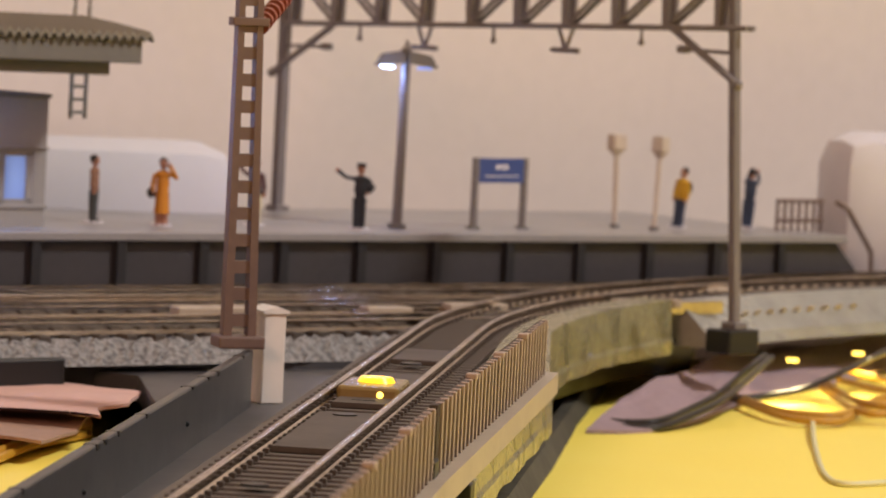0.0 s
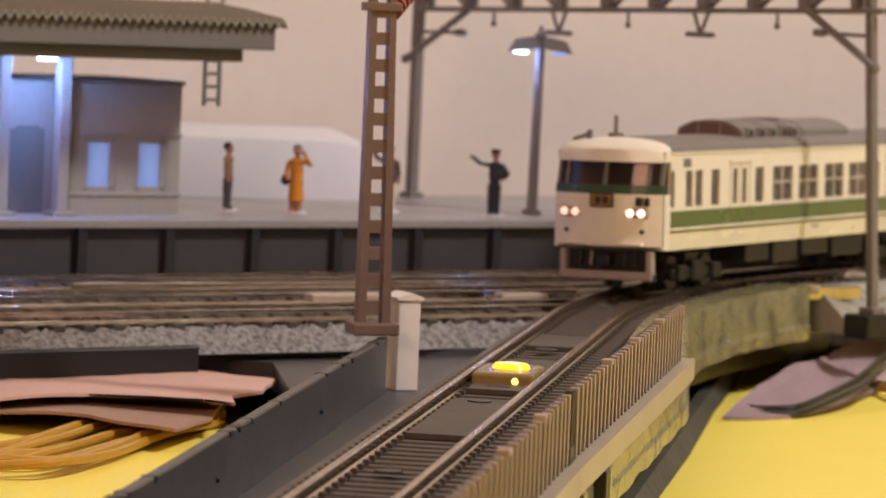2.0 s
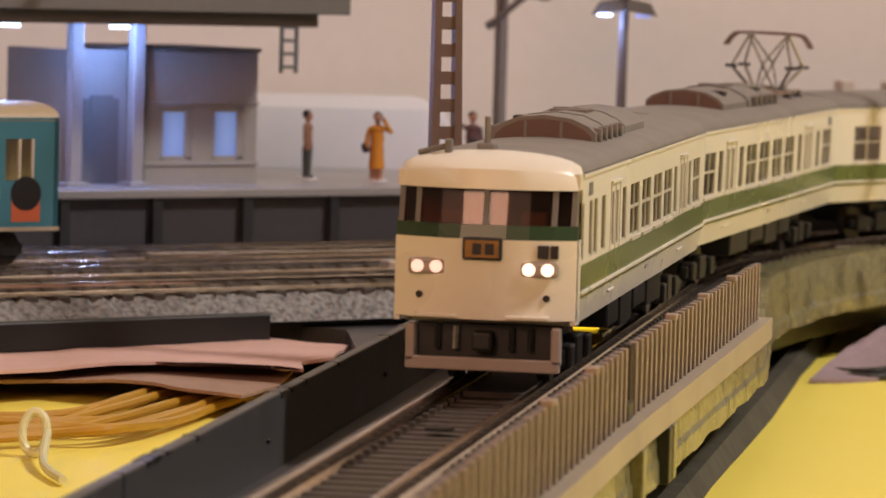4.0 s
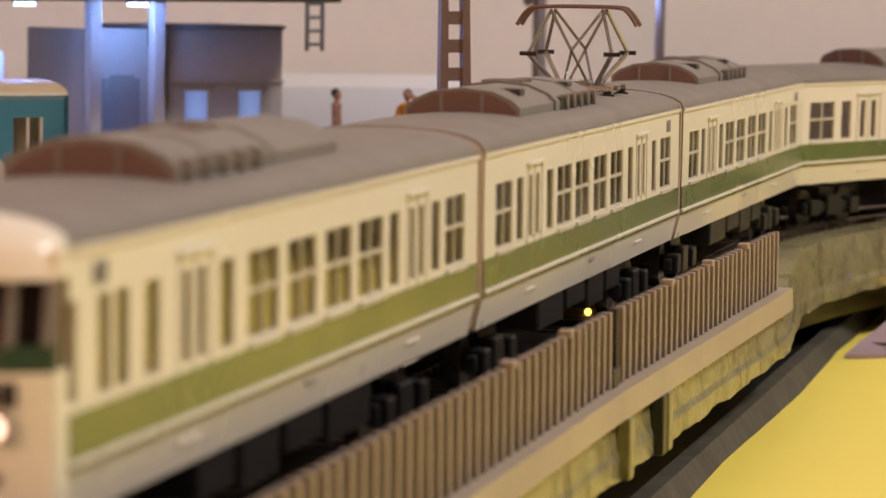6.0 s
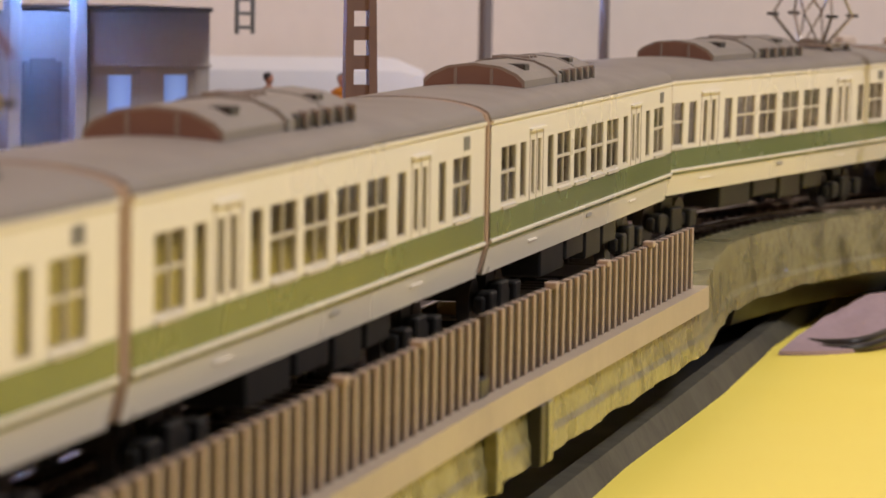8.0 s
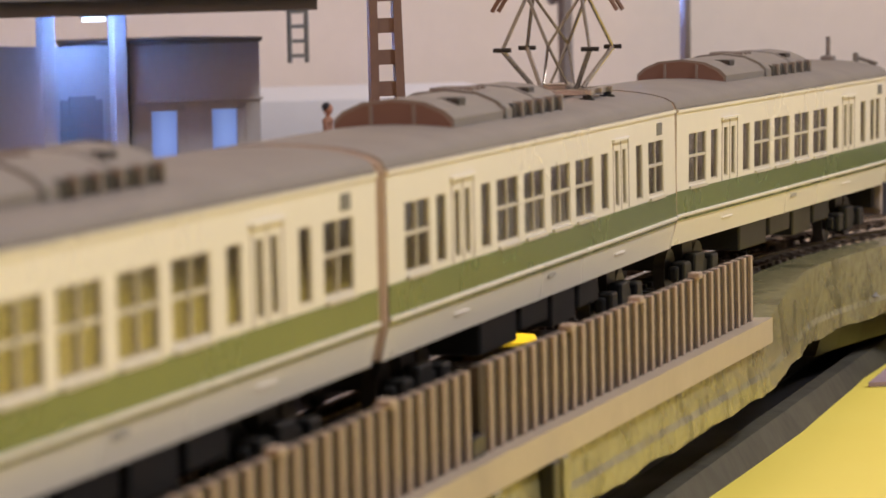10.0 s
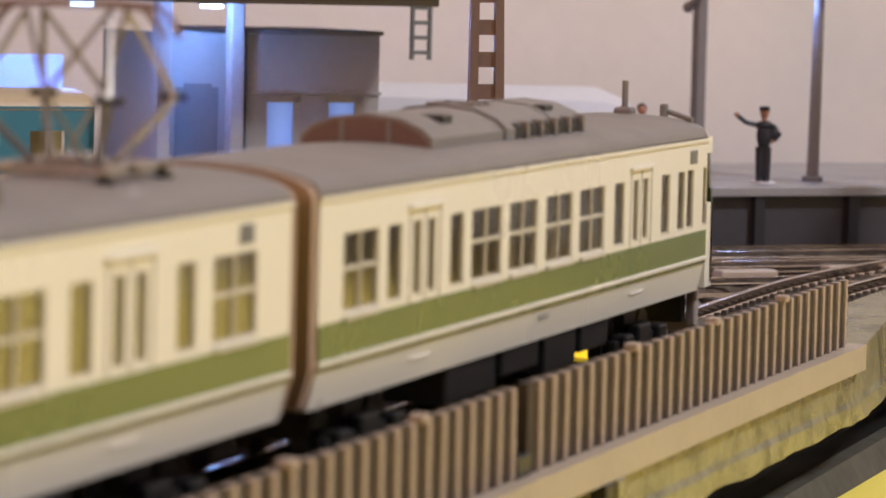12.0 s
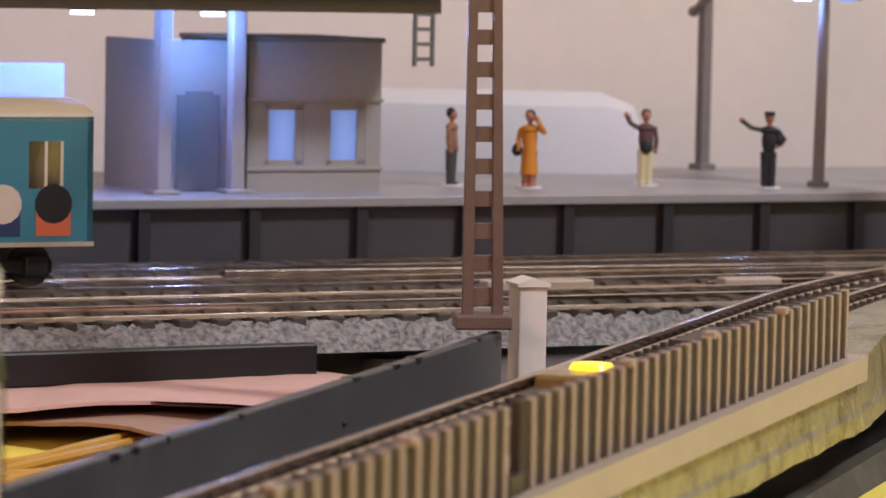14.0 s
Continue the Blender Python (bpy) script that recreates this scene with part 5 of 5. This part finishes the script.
    part("cab_wall", bm, CABIN, c, "brown cab rear wall")
    # added pale panel imitates the bright reflection in one windscreen half
    bm = B()
    bx(bm, 1.6, HALF - 1.2, y0 - 3.4, y0 - 2.9, 14.8, 21.2, 0.1)
    part("lit_pane_panel", bm, PAPER, c, "pale panel that makes one windscreen half look lit")
    bm = B()
    bx(bm, -5.8, -3.0, y0 - 3, y0 - 1, 14.8, 18.0, 0.4)
    bx(bm, 3.0, 5.8, y0 - 3, y0 - 1, 14.8, 18.0, 0.4)
    part("cab_seat", bm, SEAT, c)
    bm = B()
    bx(bm, -2.1, 2.1, f - 0.3, f + 0.5, 13.1, 15.5, 0.2)
    s = part("roll_sign", bm, INK, c, "black framed destination roll")
    bm = B()
    bx(bm, -1.8, 1.8, f + 0.45, f + 0.56, 13.4, 15.2)
    part("roll", bm, ROLLSIGN, s, "orange destination roll with dark bars")
    for k in (-1, 0.35):
        bm = B()
        bx(bm, k - 0.3, k + 0.65, f + 0.55, f + 0.6, 13.7, 14.9)
        part("bar", bm, INK, s)
    for sx in (-1, 1):
        bow = 2.6 * (5.9 / HALF) ** 2.6
        bm = B()
        bx(bm, *sorted((sx * 3.9, sx * 8.0)), f - bow - 0.5, f - bow + 0.45, 11.4, 13.1, 0.35)
        h = part("headlight", bm, SKIRT, c, "twin headlight bezel")
        for q in (4.95, 6.95):
            bm = B()
            cyl(bm, (sx * q, f - bow + 0.2, 12.25), (sx * q, f - bow + 0.62, 12.25), 0.66, 16)
            part("lamp", bm, HEADLIGHT if sx < 0 else HEAD_DIM, h, "glowing headlamp")
        bm = B()
        bo = 2.6 * (7.0 / HALF) ** 2.6
        cyl(bm, (sx * 6.8, f - bo - 0.3, 9.2), (sx * 6.8, f - bo + 0.35, 9.2), 0.38, 10)
        part("marker_lamp", bm, INK, c, "small dark marker socket")
        bm = B()
        bx(bm, *sorted((sx * 2.6, sx * 7.2)), f - 1.2, f + 0.25, 6.9, 7.3, 0.1)
        part("face_step", bm, PEACH, c)
    bm = B()
    bx(bm, -7.9, -7.1, f - 1.5, f - 0.95, 13.4, 14.8)
    bx(bm, -6.9, -5.8, f - 1.1, f - 0.45, 13.4, 14.8)
    part("emblem", bm, INK, c, "plain dark emblem shape")
    # skirt and pilot
    bm = B()
    bx(bm, -8.3, 8.3, f - 2.4, f - 1.6, 1.2, 2.6, 0.2)
    for sx in (-1, 1):
        bx(bm, *sorted((sx * 7.3, sx * 8.3)), f - 3.4, f - 1.6, 2.0, 6.0, 0.2)
    part("pilot", bm, SKIRT, c, "grey snow pilot frame")
    bm = B()
    bx(bm, -7.2, 7.2, f - 5, f - 3.2, 2.4, 6.0)
    bx(bm, -1.1, 1.1, f - 4, f - 0.8, 3.4, 5.4, 0.3)
    part("front_coupler", bm, UNDER, c, "black coupler and buffer beam")
    for x in (-5, -3, 3, 5):
        bm = B()
        cyl(bm, (x, f - 2.8, 5.8), (x, f - 2.5, 3.4), 0.35, 6)
        part("air_hose", bm, PANTO if x == 3 else UNDER, c)
    bm = B()
    cyl(bm, (0.8, f - 6.5, 24), (0.8, f - 6.5, 28.0), 0.35, 6)
    bx(bm, -0.2, 1.8, f - 7.6, f - 5.4, 23.4, 25.2, 0.3)
    part("roof_aerial", bm, ROOF, c, "roof aerial")
    bm = B()
    bx(bm, 4.2, 5.0, f - 5, f - 4, 23.0, 25.6, 0.2)
    cyl(bm, (5, f - 4.5, 24.8), (8.0, f - 5.5, 24.0), 0.3, 6)
    part("roof_horn", bm, STATION_DARK, c, "dark roof horn")


def teal_car():
    c = thing("railway_car", "teal commuter car with printed side patches, standing still", "train car", at(*station(-124, -40), -2.5, TURN + 90))
    n = 130.0
    bm = B()
    for sgn in (-1, 1):
        a, b = (HALF - 0.6, HALF) if sgn > 0 else (-HALF, -HALF + 0.6)
        bx(bm, a, b, 0, n, 6, 13.2)
        bx(bm, a, b, 0, n, 19.4, 22.6)
        e = 0
        while e < n:
            bx(bm, a, b, e, min(e + 4.2, n), 13.2, 19.4)
            e += 9.0
    bx(bm, -HALF, HALF, 0, 0.8, 6, 22.6)
    bx(bm, -HALF, HALF, n - 0.8, n, 6, 22.6)
    part("body", bm, TEAL, c, "teal painted body")
    bm = B()
    prism(bm, roof_points(2.4), 0, n)
    part("roof", bm, TEAL_ROOF, c, "sand-coloured roof", True)
    e = 4.2
    while e < n - 5:
        for sx in (-1, 1):
            bm = B()
            a, b = sorted((sx * (HALF - 0.4), sx * (HALF - 0.25)))
            bx(bm, a, b, e, e + 4.8, 13.2, 19.4)
            p = part("window", bm, GLASS, c, "tinted window glass")
            bm = B()
            a, b = sorted((sx * (HALF - 0.3), sx * (HALF + 0.05)))
            bx(bm, a, b, e, e + 0.4, 13.2, 19.4)
            bx(bm, a, b, e + 2.2, e + 2.6, 13.2, 19.4)
            part("frame", bm, FRAME, p)
        e += 9.0
    # pale box fills the car so its windows look lit
    bm = B()
    bx(bm, -8, 8, 2, n - 2, 6.4, 19.5)
    part("lit_interior_box", bm, PALE, c, "pale box behind the windows, giving them a lit look")
    for k, (y, mat, cap) in enumerate(((5.5, ORANGE, INK), (12.5, NAVY, SIGNPOST), (22, PALE, NAVY), (30, RED, INK))):
        for sx in (-1, 1):
            bm = B()
            a, b = sorted((sx * (HALF - 0.02), sx * (HALF + 0.06)))
            bx(bm, a, b, y - 2.4, y + 2.4, 7.0, 10.4)
            q = part("print_patch", bm, mat, c, "plain coloured patch of the side print")
            bm = B()
            a, b = sorted((sx * (HALF + 0.02), sx * (HALF + 0.09)))
            cyl(bm, (a, y, 11.2), (b, y, 11.2), 2.6, 14)
            part("print_disc", bm, cap, q)
    bm = B()
    bx(bm, -8.3, 8.3, 26, n - 26, 2.2, 6.2, 0.4)
    part("equipment_box", bm, UNDER, c)
    bogie(c, 14, 0.0)
    bogie(c, n - 14, 0.0)
    bm = B()
    bx(bm, -HALF - 0.1, HALF + 0.1, -0.2, n, 5.6, 6.2)
    part("sill_band", bm, BEAM, c)


GAP = 3.4
PITCH = L + GAP
# distance of the train's nose past the start of the curve, by time
NOSE = [(0.0, 232.0), (0.4, 193.0), (1.0, 138.0), (1.5, 92.0), (2.0, 39.0), (2.5, -24.0), (3.0, -84.0), (5.5, -307.0), (7.5, -501.0), (9.0, -642.0), (11.3, -826.5), (12.0, -890.6), (12.5, -934.0), (14.0, -1076.0)]
train = []


def nose(t):
    """Smooth reading of NOSE."""
    ts, ss = [a for a, _ in NOSE], [b for _, b in NOSE]
    i = max(k for k in range(len(ts) - 1) if ts[k] <= t)
    d = [(ss[k + 1] - ss[k]) / (ts[k + 1] - ts[k]) for k in range(len(ts) - 1)]
    m = [d[0]] + [(d[k] + d[k + 1]) / 2 for k in range(len(d) - 1)] + [d[-1]]
    h = ts[i + 1] - ts[i]
    u = (t - ts[i]) / h
    return (2 * u ** 3 - 3 * u * u + 1) * ss[i] + (u ** 3 - 2 * u * u + u) * h * m[i] + (-2 * u ** 3 + 3 * u * u) * ss[i + 1] + (u ** 3 - u * u) * h * m[i + 1]


def car_pose(front, flip):
    """A car whose front end stands at front; it rides on two bogies 90 mm apart."""
    a, b = line_at(front + 20.5), line_at(front + 110.5)
    h = math.atan2(b[0] - a[0], b[1] - a[1])
    x, y = (a[0] + b[0]) / 2, (a[1] + b[1]) / 2
    cant = 1.6 * max(0.0, min(1.0, (front + 150) / 120))
    return at(x, y, 0.0, -math.degrees(h)) @ pose(0, 0, 0, 0, cant, 180 if flip else 0)


def build_train():
    labels = ("cream and green cab car with lit headlights, grey roof", "cream and green car with a raised pantograph", "cream and green car with grey roof and air conditioner")
    cabcar = make_car(labels[0], cab=True)
    pan = make_car(labels[1], panto=0.98)
    pan_high = make_car(labels[1], panto=1.16)
    mid = make_car(labels[2])
    train.extend([(cabcar, True), (pan, False), (mid, False)])
    train.append((copy_thing(mid, Matrix()), False))
    train.append((pan_high, False))
    train.append((copy_thing(cabcar, Matrix()), False))
    train[-1][0]["label"] = "cream and green cab car at the train's tail, grey roof"


room()
table()
boards()
viaduct()
left_wall()
platform()
building()
canopy()
white_boxes()
gantry()
mast()
build_train()
teal_car()
fence()
white_post()
track_device()
lamp_post()
name_board()
signal_posts()
railing()
ladder()
poster_stand()
figures()
strips()
cables()
cloth()
turnout_bits()
main_track()
side_track("station_track", -69, -420, -2, -2.5)
side_track("station_track", -43, -420, 34, -2.5)
side_track("station_track", -15.5, -420, 78, -2.5)

# LED light of the canopy and the platform lamp, just under their glowing lenses
lamp("canopy_led", "POINT", (-0.0709, 0.6622, 0.0322), (-0.0709, 0.6622, 0), 0.021, (0.28, 0.42, 1.0), 0.002)
lamp("canopy_led", "POINT", (-0.0878, 0.6507, 0.0322), (-0.0878, 0.6507, 0), 0.021, (0.28, 0.42, 1.0), 0.002)
lamp("platform_lamp_led", "POINT", (0.0122, 0.7305, 0.0352), (0.0122, 0.7305, 0), 0.006, (0.30, 0.45, 1.0), 0.002)


# warm LED strip under the grey track side
strip = thing("light_strip", "thin warm LED strip under the grey track side", "light strip")
for k in range(5):
    x, y = 85.7 + 15.6 * k, 692.4 + 20.8 * k
    bm = B()
    bx(bm, -0.9, 0.9, -0.7, 0.7, -0.35, 0.35, 0.15)
    part("led", bm, AMBER_DOT, strip, "glowing warm LED").matrix_basis = at(x, y, -12.0, TURN)
    glow = lamp("strip_led_light", "AREA", (x * MM, y * MM, -0.0128), (x * MM, (y - 3) * MM, -0.03), 0.004, (1.0, 0.80, 0.42), 0.006)
    glow.data.spread = radians(110)


def motions():
    """The train runs the whole clip; each car follows the track."""
    times = [k * 0.2 for k in range(71)]
    for k, (car, flip) in enumerate(train):
        walk(car, [(t, car_pose(nose(t) + k * PITCH + (3.0 if k == 5 else 0.0), flip)) for t in times])


motions()
